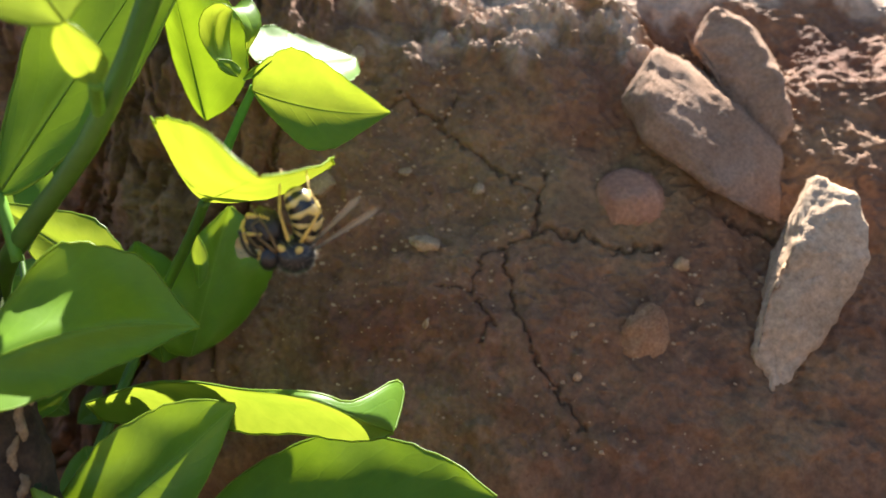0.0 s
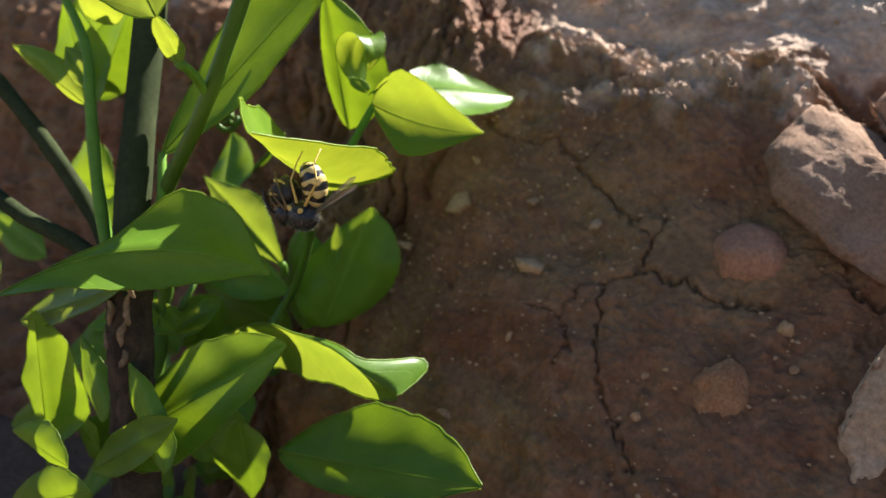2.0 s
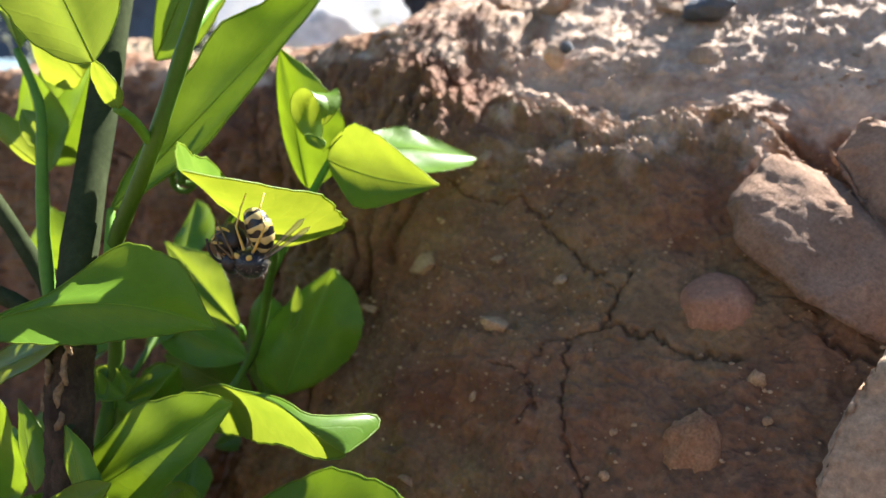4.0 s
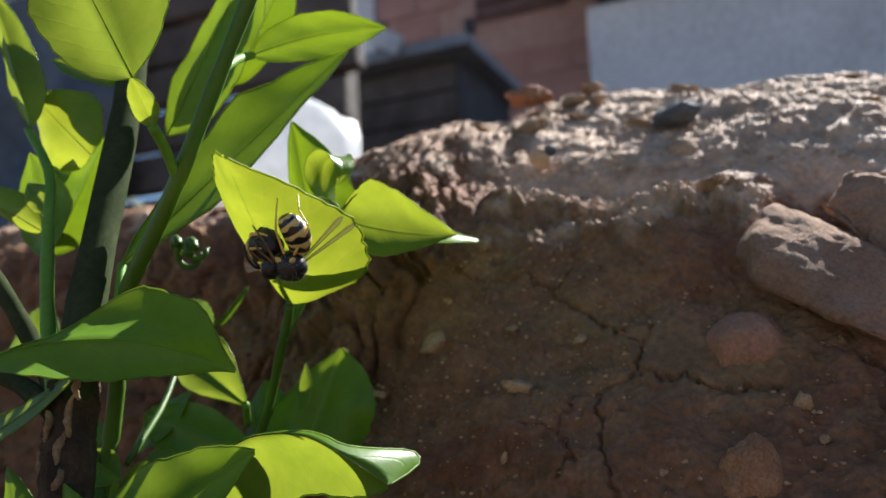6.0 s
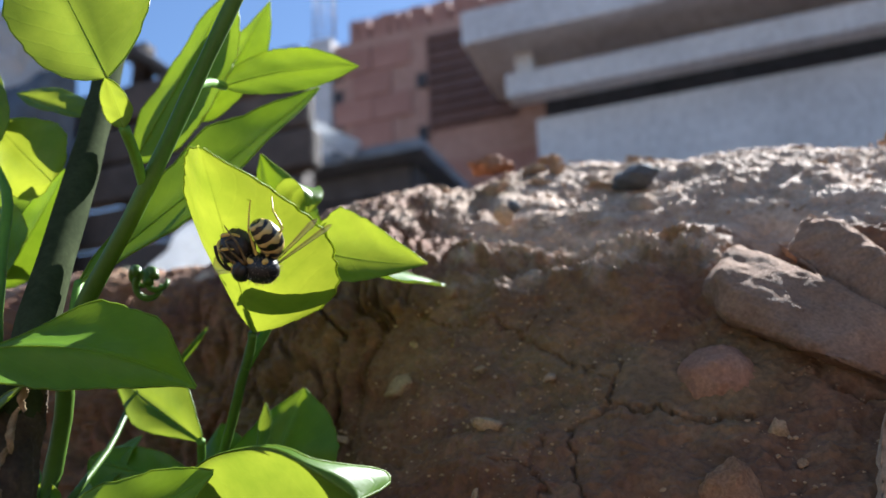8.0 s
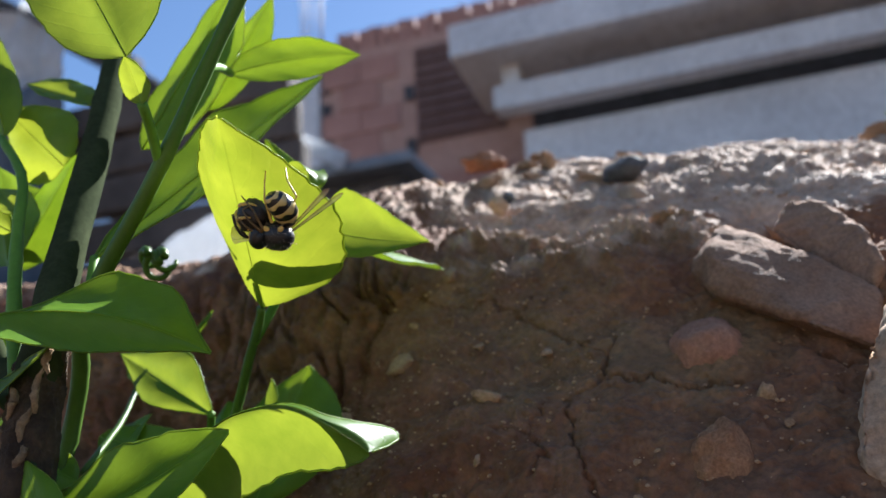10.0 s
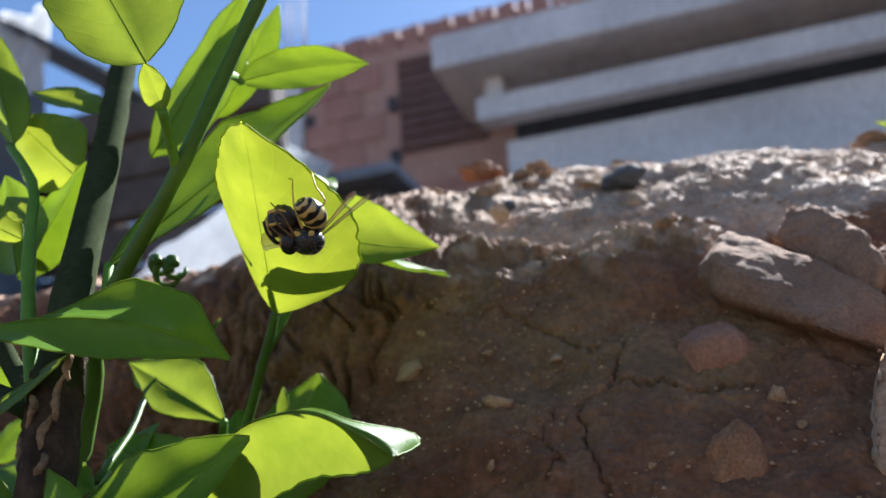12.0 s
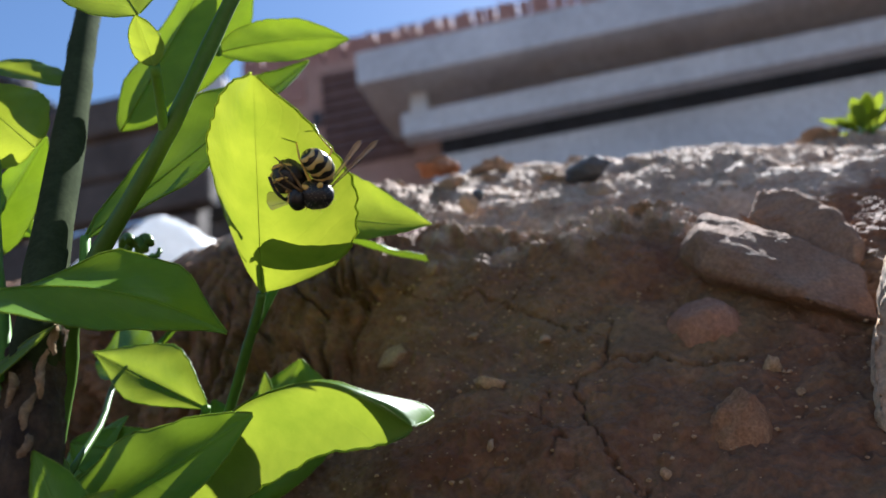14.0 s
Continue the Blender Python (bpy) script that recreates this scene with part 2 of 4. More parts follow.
# ---- the bank of earth ----
STATIONS = [
    (-0.080, [(.105, 0), (.125, .020), (.135, .045), (.139, .060), (.142, .075), (.146, .090), (.151, .0975), (.160, .1075), (.228, .119), (.42, .106)]),
    (-0.036, [(.080, 0), (.095, .030), (.107, .050), (.114, .060), (.119, .070), (.127, .082), (.139, .0985), (.150, .1125), (.212, .132), (.42, .116)]),
    (-0.012, [(.070, 0), (.088, .035), (.100, .052), (.108, .061), (.1185, .072), (.1275, .083), (.141, .0905), (.1545, .1055), (.212, .139), (.42, .125)]),
    (0.030, [(.065, 0), (.085, .035), (.0975, .049), (.1055, .0565), (.116, .067), (.126, .0785), (.141, .0865), (.1545, .1010), (.207, .1305), (.42, .125)]),
    (0.085, [(.060, 0), (.085, .035), (.096, .050), (.105, .057), (.115, .067), (.128, .080), (.142, .0870), (.1545, .0985), (.210, .128), (.42, .125)]),
]
LEDGE = [(-0.012, 0.091), (0.003, 0.0885), (0.013, 0.0845), (0.026, 0.0857), (0.031, 0.084)]


def bank_base(x, v):
    """The plain bank before its relief: arrays of y and z for arrays of x and v (0 at the foot, 1 far behind the rim)."""
    xs = np.array([s[0] for s in STATIONS])
    k = len(STATIONS[0][1])
    knots = np.linspace(0, 1, k)
    fine = np.linspace(0, 1, 400)
    curves = []
    for _, pts in STATIONS:
        row = []
        for j in (0, 1):
            c = np.interp(fine, knots, [p[j] for p in pts])
            pad = np.pad(c, 5, mode="reflect", reflect_type="odd")
            row.append(np.convolve(pad, np.ones(11) / 11, "valid"))
        curves.append(row)
    curves = np.array(curves)
    i = np.clip(np.searchsorted(xs, x) - 1, 0, len(xs) - 2)
    f = np.clip((x - xs[i]) / (xs[i + 1] - xs[i]), 0, 1)
    f = f * f * (3 - 2 * f)
    u = np.clip(v, 0, 1) * 399
    a = np.clip(u.astype(int), 0, 398)
    g = u - a
    out = []
    for j in (0, 1):
        c = curves[:, j]
        lo = c[i, a] * (1 - g) + c[i, a + 1] * g
        hi = c[i + 1, a] * (1 - g) + c[i + 1, a + 1] * g
        out.append(lo * (1 - f) + hi * f)
    return out


def near_line(x, z, line):
    """Distance from arrays of points to a broken line."""
    best = np.full(x.shape, 1e9)
    for (ax, az), (bx, bz) in zip(line, line[1:]):
        dx, dz = bx - ax, bz - az
        t = np.clip(((x - ax) * dx + (z - az) * dz) / (dx * dx + dz * dz), 0, 1)
        best = np.minimum(best, np.hypot(x - ax - t * dx, z - az - t * dz))
    return best


CRACKS = [
    ([(-.0198, .0801), (-.0139, .0780), (-.0097, .0778), (-.0062, .0786), (-.0005, .0750), (.0045, .0711), (.0094, .0680), (.0143, .0650)], .00028, .0011),
    ([(.0143, .0650), (.0141, .0614), (.0188, .0597), (.0213, .0606), (.0245, .0590), (.0290, .0580), (.0325, .0595)], .00042, .0013),
    ([(-.0005, .0750), (.0011, .0773), (.0027, .0796)], .00025, .0009),
    ([(.0141, .0653), (.0164, .0678)], .00025, .0009),
    ([(.0091, .0584), (.0098, .0544), (.0116, .0494), (.0141, .0449), (.0169, .0425), (.0197, .0401)], .00028, .0012),
    ([(.0053, .0579), (.0097, .0598), (.0145, .0607)], .00028, .0009),
    ([(-.0015, .0549), (.0050, .0544), (.0053, .0579)], .00028, .0008),
    ([(.0305, .0893), (.0344, .0868), (.0419, .0839), (.0491, .0789)], .00070, .0022),
    ([(.0421, .0625), (.0477, .0609), (.0515, .0591)], .00060, .0020),
    ([(.0047, .0540), (.0067, .0513), (.0049, .0484)], .00028, .0008),
]


def build_bank():
    nx, nv = 760, 740
    ux = np.linspace(-1, 1, nx)
    x1 = 0.012 + 0.085 * ux + 0.14 * ux ** 5
    uv = np.linspace(0, 1, nv)
    v1 = np.interp(uv, [0, 0.08, 0.72, 0.90, 1], [0, 0.12, 0.72, 0.90, 1])
    x, v = np.meshgrid(x1, v1)
    y, z = bank_base(x, v)
    dy, dz = np.gradient(y, axis=0), np.gradient(z, axis=0)
    ln = np.hypot(dy, dz) + 1e-12
    ny, nz = -dz / ln, dy / ln
    s = np.cumsum(ln, axis=0)          # length along the slope
    edge = -0.0262 + 0.30 * (z - 0.060) + 0.0016 * fbm(s * 90, x * 0, 3, 141)      # where the smooth clay breaks off
    left = np.clip((edge - x) / 0.006, 0, 1)
    left = left * left * (3 - 2 * left)
    top = np.clip((v - 0.67) / 0.05, 0, 1)
    far = np.clip((v - 0.88) / 0.1, 0, 1)
    d = near_line(x + 0.0012 * fbm(x * 200, s * 200, 2, 51), z + 0.0012 * fbm(x * 200, s * 200, 2, 61), LEDGE)
    ledge = np.exp(-(d / 0.0050) ** 2)
    h = 0.0022 * fbm(x * 45, s * 45, 3, 1) + (1 - 0.6 * np.maximum(top, ledge)) * (0.00042 * fbm(x * 220, s * 220, 4, 5, 0.55) + 0.00025 * fbm(x * 900, s * 900, 2, 9, 0.7))
    plate = fbm(x * 75, s * 75, 2, 101)
    h += 0.00035 * (1 - left) * np.tanh(3.5 * plate)
    groove = np.abs(fbm(x * 210 + 1.2 * fbm(x * 60, s * 60, 2, 151), s * 34, 3, 21, 0.55))
    h += left * (1 - 0.55 * top) * (0.0010 - 0.0036 * np.exp(-(groove / 0.14) ** 2) + 0.0012 * fbm(x * 520, s * 170, 4, 25, 0.65))
    pit = fbm(x * 260, s * 240, 3, 161, 0.6)
    h -= (1 - top) * (1 - ledge) * 0.0008 * np.clip(pit - 0.5, 0, 1)
    h += 0.0006 * (1 - left) * np.clip(fbm(x * 420, s * 420, 2, 171) - 0.25, 0, 1)
    lump = np.abs(fbm(x * 130, s * 130, 4, 31, 0.6))
    rim = np.clip((v - 0.755) / 0.04, 0, 1) * np.clip((x + 0.018) / 0.028, 0.3, 1)
    h += (0.08 * top + 0.92 * rim) * (0.0007 * lump + 0.0005 * np.tanh(2.5 * fbm(x * 60, s * 150, 3, 111)) + 0.00035 * fbm(x * 500, s * 600, 3, 41, 0.65))
    h += np.maximum(ledge, rim) * 0.00032 * fbm(x * 1000, s * 1000, 2, 131, 0.8)
    h += ledge * (0.0052 + 0.0011 * fbm(x * 380, s * 380, 4, 71, 0.65))
    h *= 1 - 0.85 * np.exp(-(np.hypot(x - 0.0208, z - 0.0640) / 0.0045) ** 2)      # a smooth patch beside the round stone
    for line, width, depth in CRACKS:
        d = near_line(x + 0.0006 * fbm(x * 450, s * 450, 3, 81, 0.7), z + 0.0006 * fbm(x * 450, s * 450, 3, 91, 0.7), line)
        h -= 1.05 * depth * np.exp(-(d / (0.7 * width)) ** 2) + 0.10 * depth * np.exp(-(d / (4 * width)) ** 2)
    y2, z2 = y + ny * h, z + nz * h
    co = np.stack([x, y2, z2], -1).reshape(-1, 3)
    idx = np.arange(nx * nv).reshape(nv, nx)
    quads = np.stack([idx[:-1, :-1], idx[:-1, 1:], idx[1:, 1:], idx[1:, :-1]], -1).reshape(-1, 4)
    me = bpy.data.meshes.new("earth_bank")
    me.vertices.add(len(co))
    me.vertices.foreach_set("co", co.ravel())
    me.loops.add(quads.size)
    me.loops.foreach_set("vertex_index", quads.ravel())
    me.polygons.add(len(quads))
    me.polygons.foreach_set("loop_start", np.arange(0, quads.size, 4))
    me.polygons.foreach_set("use_smooth", np.ones(len(quads), bool))
    me.update(calc_edges=True)
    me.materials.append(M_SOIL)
    # pale tone for dry soil, and for sunlight painted on top and ledge
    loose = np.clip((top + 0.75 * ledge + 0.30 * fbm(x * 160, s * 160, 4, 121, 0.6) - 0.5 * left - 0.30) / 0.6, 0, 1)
    me.attributes.new("dry_sunlit", "FLOAT", "POINT").data.foreach_set("value", (loose * loose * (3 - 2 * loose)).ravel())
    ob = new("earth_bank", me)
    return tagged(ob, "red-brown bank of dry cracked earth with embedded stones", "earth bank", kind="structure")


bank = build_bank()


def build_ground():
    """One sheet: the pit's floor, a wall round it behind the camera, and the yard out to the horizon."""
    bm = bmesh.new()
    rings = [(0.0, 0.0), (0.08, 0.0), (0.16, 0.001), (0.24, 0.004), (0.30, 0.02), (0.36, 0.06), (0.42, 0.085), (0.6, 0.092), (1.2, 0.095), (3, 0.10), (8, 0.1), (30, 0.1), (150, 0.1), (900, 0.1), (4000, 0.1)]
    n = 96
    prev = None
    for r, z in rings:
        if r == 0:
            prev = [bm.verts.new((0, 0, z))]
            continue
        ring = []
        for k in range(n):
            a = k * math.tau / n
            wob = 0.006 * noise.noise(Vector((r * math.cos(a) * 9, r * math.sin(a) * 9, 1.0))) if 0.05 < r < 5 else 0
            ring.append(bm.verts.new((r * math.cos(a), r * math.sin(a), z + wob)))
        for k in range(n):
            if len(prev) == 1:
                bm.faces.new((prev[0], ring[k], ring[(k + 1) % n]))
            else:
                bm.faces.new((prev[k], ring[k], ring[(k + 1) % n], prev[(k + 1) % n]))
        prev = ring
    return tagged(part("ground", bm, M_GROUND), "dry brown yard soil around a shallow pit", "ground", kind="structure")


ground = build_ground()


def stone_bm(radii, seed, rough=0.22, angular=0.5, sub=3):
    """An irregular stone: a sphere cut by planes and roughened."""
    bm = bmesh.new()
    bmesh.ops.create_icosphere(bm, subdivisions=sub, radius=1)
    rng = random.Random(seed)
    planes = [(Vector((rng.uniform(-1, 1), rng.uniform(-1, 1), rng.uniform(-1, 1))).normalized(), rng.uniform(1 - angular, 1.0)) for _ in range(9)]
    for v in bm.verts:
        p = v.co.copy()
        for n, d in planes:
            k = p.dot(n)
            if k > d:
                p -= n * (k - d) * 0.9
        q = p * 2.1 + Vector((seed * 3.7, seed * 1.3, 0))
        p *= 1 + rough * 0.5 * noise.noise(q) + rough * 0.25 * noise.noise(q * 3.1)
        v.co = Vector((p.x * radii[0], p.y * radii[1], p.z * radii[2]))
    return bm


def stone(name, at, radii, turn, mat, seed, label="", rough=0.22, angular=0.5, sub=3, parent=None):
    ob = part(name, stone_bm(radii, seed, rough, angular, sub), mat, parent, label)
    ob.matrix_basis = pose(*at, *turn)
    return ob


def hull_stone(corners, mat, seed, label="", rough=0.0006, parent=None):
    """An angular stone: the hull of a few corners, its edges worn and its faces roughened."""
    bm = bmesh.new()
    for c in corners:
        bm.verts.new(c)
    r = bmesh.ops.convex_hull(bm, input=bm.verts)
    bmesh.ops.delete(bm, geom=[v for v in r["geom_interior"] if isinstance(v, bmesh.types.BMVert)], context="VERTS")
    bmesh.ops.bevel(bm, geom=bm.edges[:], offset=0.0006, segments=1, affect="EDGES")
    bmesh.ops.triangulate(bm, faces=bm.faces[:])
    for _ in range(4):
        bmesh.ops.subdivide_edges(bm, edges=[e for e in bm.edges if e.calc_length() > 0.0011], cuts=1)
        bmesh.ops.triangulate(bm, faces=bm.faces[:])
    bm.normal_update()
    for v in bm.verts:
        q = v.co * 240 + Vector((seed, 0, 0))
        v.co += v.normal * rough * (noise.noise(q) + 0.6 * noise.noise(q * 2.7) + 0.35 * noise.noise(q * 6.3))
    return part("stone", bm, mat, parent, label)


hull_stone([(.0338, .1300, .0860), (.0380, .1225, .0772), (.0374, .1210, .0770), (.0398, .1165, .0700), (.0303, .1195, .0793), (.0275, .1250, .0780), (.0416, .1120, .0655), (.0508, .1130, .0605), (.0460, .1232, .0765),
            (.0530, .1215, .0705), (.0308, .1182, .0718), (.0300, .1400, .0740), (.0520, .1400, .0760), (.0500, .1330, .0600)], M_STONE_BROWN, 3, "large angular brown stone with a sunlit corner", 0.0004, bank).location = (.0002, -.0032, .0004)
hull_stone([(.0530, .1080, .0705), (.0580, .1030, .0690), (.0480, .0985, .0625), (.0590, .0980, .0605), (.0555, .0960, .0555), (.0455, .0915, .0420), (.0425, .0945, .0480),
            (.0440, .0970, .0545), (.0500, .1120, .0550), (.0560, .1120, .0600), (.0470, .1040, .0440)], M_STONE_TAN, 12, "long pale tan stone with a sunlit top", 0.0007, bank)
stone("stone", (.0287, .1148, .0638), (.0054, .0060, .0052), (0, 10, 20), M_STONE_RED, 8, "rounded red stone", 0.16, 0.2, 4, bank)
stone("stone", (.0288, .0990, .0475), (.0050, .0045, .0058), (0, 10, 0), M_STONE_ORANGE, 15, "knobbly orange-brown stone", 0.55, 0.5, 4, bank)
hull_stone([(.0455, .1365, .0920), (.0500, .1310, .0890), (.0530, .1230, .0815), (.0545, .1190, .0760), (.0520, .1190, .0690), (.0460, .1270, .0790), (.0415, .1330, .0850),
            (.0440, .1420, .0850), (.0570, .1420, .0850), (.0570, .1300, .0700)], M_STONE_BROWN, 7, "brown stone with a sunlit crest", 0.0006, bank)
stone("stone", (.0190, .1560, .1030), (.0036, .003, .0026), (0, 0, 10), M_DRY, 23, "", 0.2, 0.4, 3, bank)
stone("stone", (-.0225, .1940, .1330), (.0078, .006, .0030), (0, -6, 10), M_STONE_RED, 29, "", 0.9, 0.7, 4, bank)
stone("stone", (.0166, .1700, .1145), (.0058, .005, .0027), (0, 0, 0), M_STONE_DARK, 31, "flat dark slate stone", 0.4, 0.6, 4, bank)
stone("stone", (-.0070, .1515, .1058), (.0016, .0016, .0013), (0, 0, 0), M_STONE_DARK, 33, "small dark pebble", 0.2, 0.4, 3, bank)
stone("stone", (-.0093, .1505, .1040), (.0022, .0018, .0026), (0, 0, 0), M_STONE_TAN, 35, "", 0.2, 0.4, 3, bank)
stone("stone", (.0045, .1350, .0875), (.0024, .002, .0016), (0, 20, 0), M_STONE_BROWN, 37, "", 0.3, 0.4, 4, bank)
_rng = random.Random(31)
for _k in range(16):
    _x, _v = _rng.uniform(-.030, .085), _rng.uniform(.80, .885)
    _y, _z = (float(q[0]) for q in bank_base(np.array([_x]), np.array([_v])))
    _r = _rng.uniform(.0012, .0034)
    stone("clod", (_x, _y, _z + _r * .25), (_r * 1.7, _r * 1.2, _r * .62), (0, _rng.uniform(-15, 15), _rng.uniform(0, 90)), M_DRY, 300 + _k, "", 1.1, .7, 4, bank)
PEBBLES = [(-.0184, .1146, .0669, .0024), (-.0026, .1074, .0598, .0019), (-.0178, .1193, .0728, .0014), (.0058, .1139, .0661, .0012), (.0210, .1061, .0569, .0012),
           (.0348, .1060, .0569, .0015), (.0368, .1016, .0529, .0008), (.0212, .0994, .0503, .0008), (.0185, .0940, .0449, .0008), (.0009, .1117, .0641, .0005),
           (-.0057, .1154, .0684, .0010), (-.0025, .0991, .0506, .0009), (-.0275, .1107, .0589, .0013), (.0234, .1270, .0795, .0009), (-.0133, .1283, .0844, .0019),
           (-.0092, .0915, .0395, .0012), (.0465, .1037, .0550, .0010), (.0185, .0983, .0493, .0006)]
for k, (px, py, pz, pr) in enumerate(PEBBLES):
    stone("pebble", (px, py, pz), (pr * 1.25, pr, pr * 0.72), (0, -25 + 40 * (k % 3), 15 * k), M_STONE_DARK if k == 4 else M_PEBBLE, 50 + k, "", 0.55, 0.75, 2 if pr < .001 else 3, bank)


def scatter(name, count, xr, vr, size, mat, label, category, seed, power=3.0):
    """Crumbs of soil lying on the bank, joined."""
    rng = np.random.RandomState(seed)
    tmpl = bmesh.new()
    bmesh.ops.create_icosphere(tmpl, subdivisions=1, radius=1)
    base = np.array([v.co[:] for v in tmpl.verts])
    faces = np.array([[v.index for v in f.verts] for f in tmpl.faces])
    tmpl.free()
    x = rng.uniform(*xr, count)
    v = rng.uniform(*vr, count)
    y, z = bank_base(x, v)
    r = size[0] + (size[1] - size[0]) * rng.rand(count) ** power
    n = len(base)
    shape = base[None] * (1 + 0.35 * rng.uniform(-1, 1, (count, n, 1))) * r[:, None, None] * np.array([1.2, 1.0, 0.8])
    co = (shape + np.stack([x, y - r * 0.3, z + r * 0.4], -1)[:, None]).reshape(-1, 3)
    fs = (faces[None] + (np.arange(count) * n)[:, None, None]).reshape(-1, 3)
    me = bpy.data.meshes.new(name)
    me.from_pydata(co.tolist(), [], fs.tolist())
    me.materials.append(mat)
    return tagged(new(name, me), label, category, kind="stuff")


scatter("soil_crumbs", 3600, (-.06, .12), (.74, .90), (.00008, .00045), M_DRY, "loose dry crumbs of brown soil on the bank", "soil", 5)
scatter("ledge_crumbs", 1800, (-.012, .034), (.61, .70), (.00008, .00050), M_DRY, "crumbly dry soil along the ledge of the bank", "soil", 7, 4.0)
scatter("grit", 2600, (-.05, .09), (.12, .66), (.00008, .00035), M_PEBBLE, "fine pale grit stuck in the earth", "grit", 6, 4.0)


# ---- the citrus seedling ----
def along(v, s):
    """A vector at s of the way: one vector, or several from base to tip, blended."""
    if not isinstance(v, list):
        return Vector(v)
    k = min(int(s * (len(v) - 1)), len(v) - 2)
    f = s * (len(v) - 1) - k
    return Vector(v[k]).lerp(Vector(v[k + 1]), f * f * (3 - 2 * f))


def leaf_bm(base, tip, e1, e2, bend=(0, 0, 0), curl=0.0, wave=0.09, serr=0.018, seed=0, nu=26, nv=6, shape=1.0, path=None, shape1=None):
    """A leaf blade: midrib from base to tip bowed by bend or led along path; e1 and e2 reach from the midrib to its two margins."""
    rng = random.Random(seed)
    bm = bmesh.new()
    uvl = bm.loops.layers.uv.new("UVMap")
    b, t, bend = (Vector(q) for q in (base, tip, bend))
    axis = t - b
    up = axis.cross(along(e1, 0.5) - along(e2, 0.5))
    up = up.normalized() if up.length > 0 else Vector((0, 0, 1))
    ph = rng.uniform(0, 6)
    line = spline(path, nu + 1) if path else None

    def width(s, k):
        w = (math.sin(math.pi * min(1, s ** (0.82 * k))) ** 0.75) if 0 < s < 1 else 0.0
        if s > 0.86:
            w *= 1 - 0.25 * (s - 0.86) / 0.14
        return max(w, 0.03)
    grid = []
    for i in range(nu + 1):
        s = i / nu
        mid = b + axis * s + bend * (4 * s * (1 - s))
        if path:
            mid = line[i]
        if curl:
            mid += up * (curl * s * s) * axis.length
        row = []
        for j in range(-nv, nv + 1):
            q = abs(j) / nv
            e = along(e1 if j > 0 else e2, s)
            w = width(s, shape1 if shape1 and j > 0 else shape)
            k = w * q
            if q == 1:
                k *= 1 + serr * math.sin(i * 2.4 + ph) + 0.6 * serr * math.sin(i * 0.9 + 2 * ph)
            ripple = wave * (math.sin(s * 9 + ph + (2 if j > 0 else 0)) + 0.35 * math.sin(s * 23 + 2 * ph + j)) * q * w
            p = mid + e * k + up * (e.length * (ripple - 0.13 * math.sin(math.pi * q) * w))
            row.append(bm.verts.new(p))
        grid.append(row)
    n = 2 * nv
    for i in range(nu):
        for j in range(n):
            f = bm.faces.new((grid[i][j], grid[i][j + 1], grid[i + 1][j + 1], grid[i + 1][j]))
            for lo, (a, c) in zip(f.loops, ((i, j), (i, j + 1), (i + 1, j + 1), (i + 1, j))):
                lo[uvl].uv = (c / n, a / nu)
    rim = max(0.00006, 0.00010 * min(1.5, axis.length / 0.03))
    blade = len(bm.faces)
    for j in (0, n):
        tube(bm, [grid[i][j].co.copy() for i in range(nu + 1)], [rim] * (nu + 1), 4, False)
    bm.faces.ensure_lookup_table()
    for f in bm.faces[blade:]:
        f.material_index = 1
    return bm, [g[nv].co.copy() for g in grid]


seedling = tagged(new("citrus_seedling"), "young citrus plant with glossy green leaves in full sun", "plant")
LEAVES = 0


def leaf(base, tip, e1, e2, young=False, bend=(0, 0, 0), stalk=None, rib_size=0.75, **more):
    global LEAVES
    LEAVES += 1
    bm, rib = leaf_bm(base, tip, e1, e2, bend, seed=LEAVES, **more)
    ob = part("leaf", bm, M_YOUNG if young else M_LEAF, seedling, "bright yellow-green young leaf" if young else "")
    ob.data.materials.append(M_RIM)
    length = (Vector(tip) - Vector(base)).length
    rb = bmesh.new()
    r = min(0.00018, length * 0.006) * rib_size
    tube(rb, rib, [r * (1.05 - i / len(rib)) ** 1.5 for i in range(len(rib))], 6)
    part("midrib", rb, M_RIM, ob)
    if stalk:
        sb = bmesh.new()
        pts = spline([stalk, (Vector(stalk) + Vector(base)) / 2 + Vector((0, 0, 0.0006)), base], 7)
        tube(sb, pts, [0.0006] * 7, 8)
        part("leaf_stalk", sb, M_TWIG, ob)
    return ob


def stem(name, points, r0, r1, mat, n=16, sides=12, label="", knobs=0.06, rough=0.0):
    pts = spline(points, n)
    bm = bmesh.new()
    radii = [(r0 + (r1 - r0) * i / (n - 1)) * (1 + knobs * math.sin(i * 2.7)) for i in range(n)]
    tube(bm, pts, radii, sides)
    if rough:
        bm.normal_update()
        for v in bm.verts:
            q = Vector((v.co.x * 900, v.co.y * 900, v.co.z * 260))
            v.co += v.normal * rough * (noise.noise(q) + 0.6 * noise.noise(q * 2.7))
    return part(name, bm, mat, seedling, label)


stem("trunk", [(-.036, .056, -.004), (-.038, .059, .03), (-.041, .0625, .055), (-.0445, .0673, .070), (-.0535, .0821, .100), (-.0585, .0900, .118), (-.063, .098, .135)], .0027, .0019, M_BARK, 24, 14, "dark green-grey main stem")
stem("branch", [(-.046, .066, .030), (-.0500, .0760, .05), (-.0476, .0759, .0628), (-.0432, .0715, .0713), (-.0307, .0675, .085), (-.0221, .0668, .100), (-.013, .066, .116), (-.006, .065, .13)], .0012, .0008, M_STEM, 26, 12, "green side shoot")
stem("branch", [(-.047, .071, .03), (-.0412, .0944, .050), (-.0305, .0890, .068), (-.0280, .0870, .0725)], .0008, .0006, M_STEM, 14, 10)
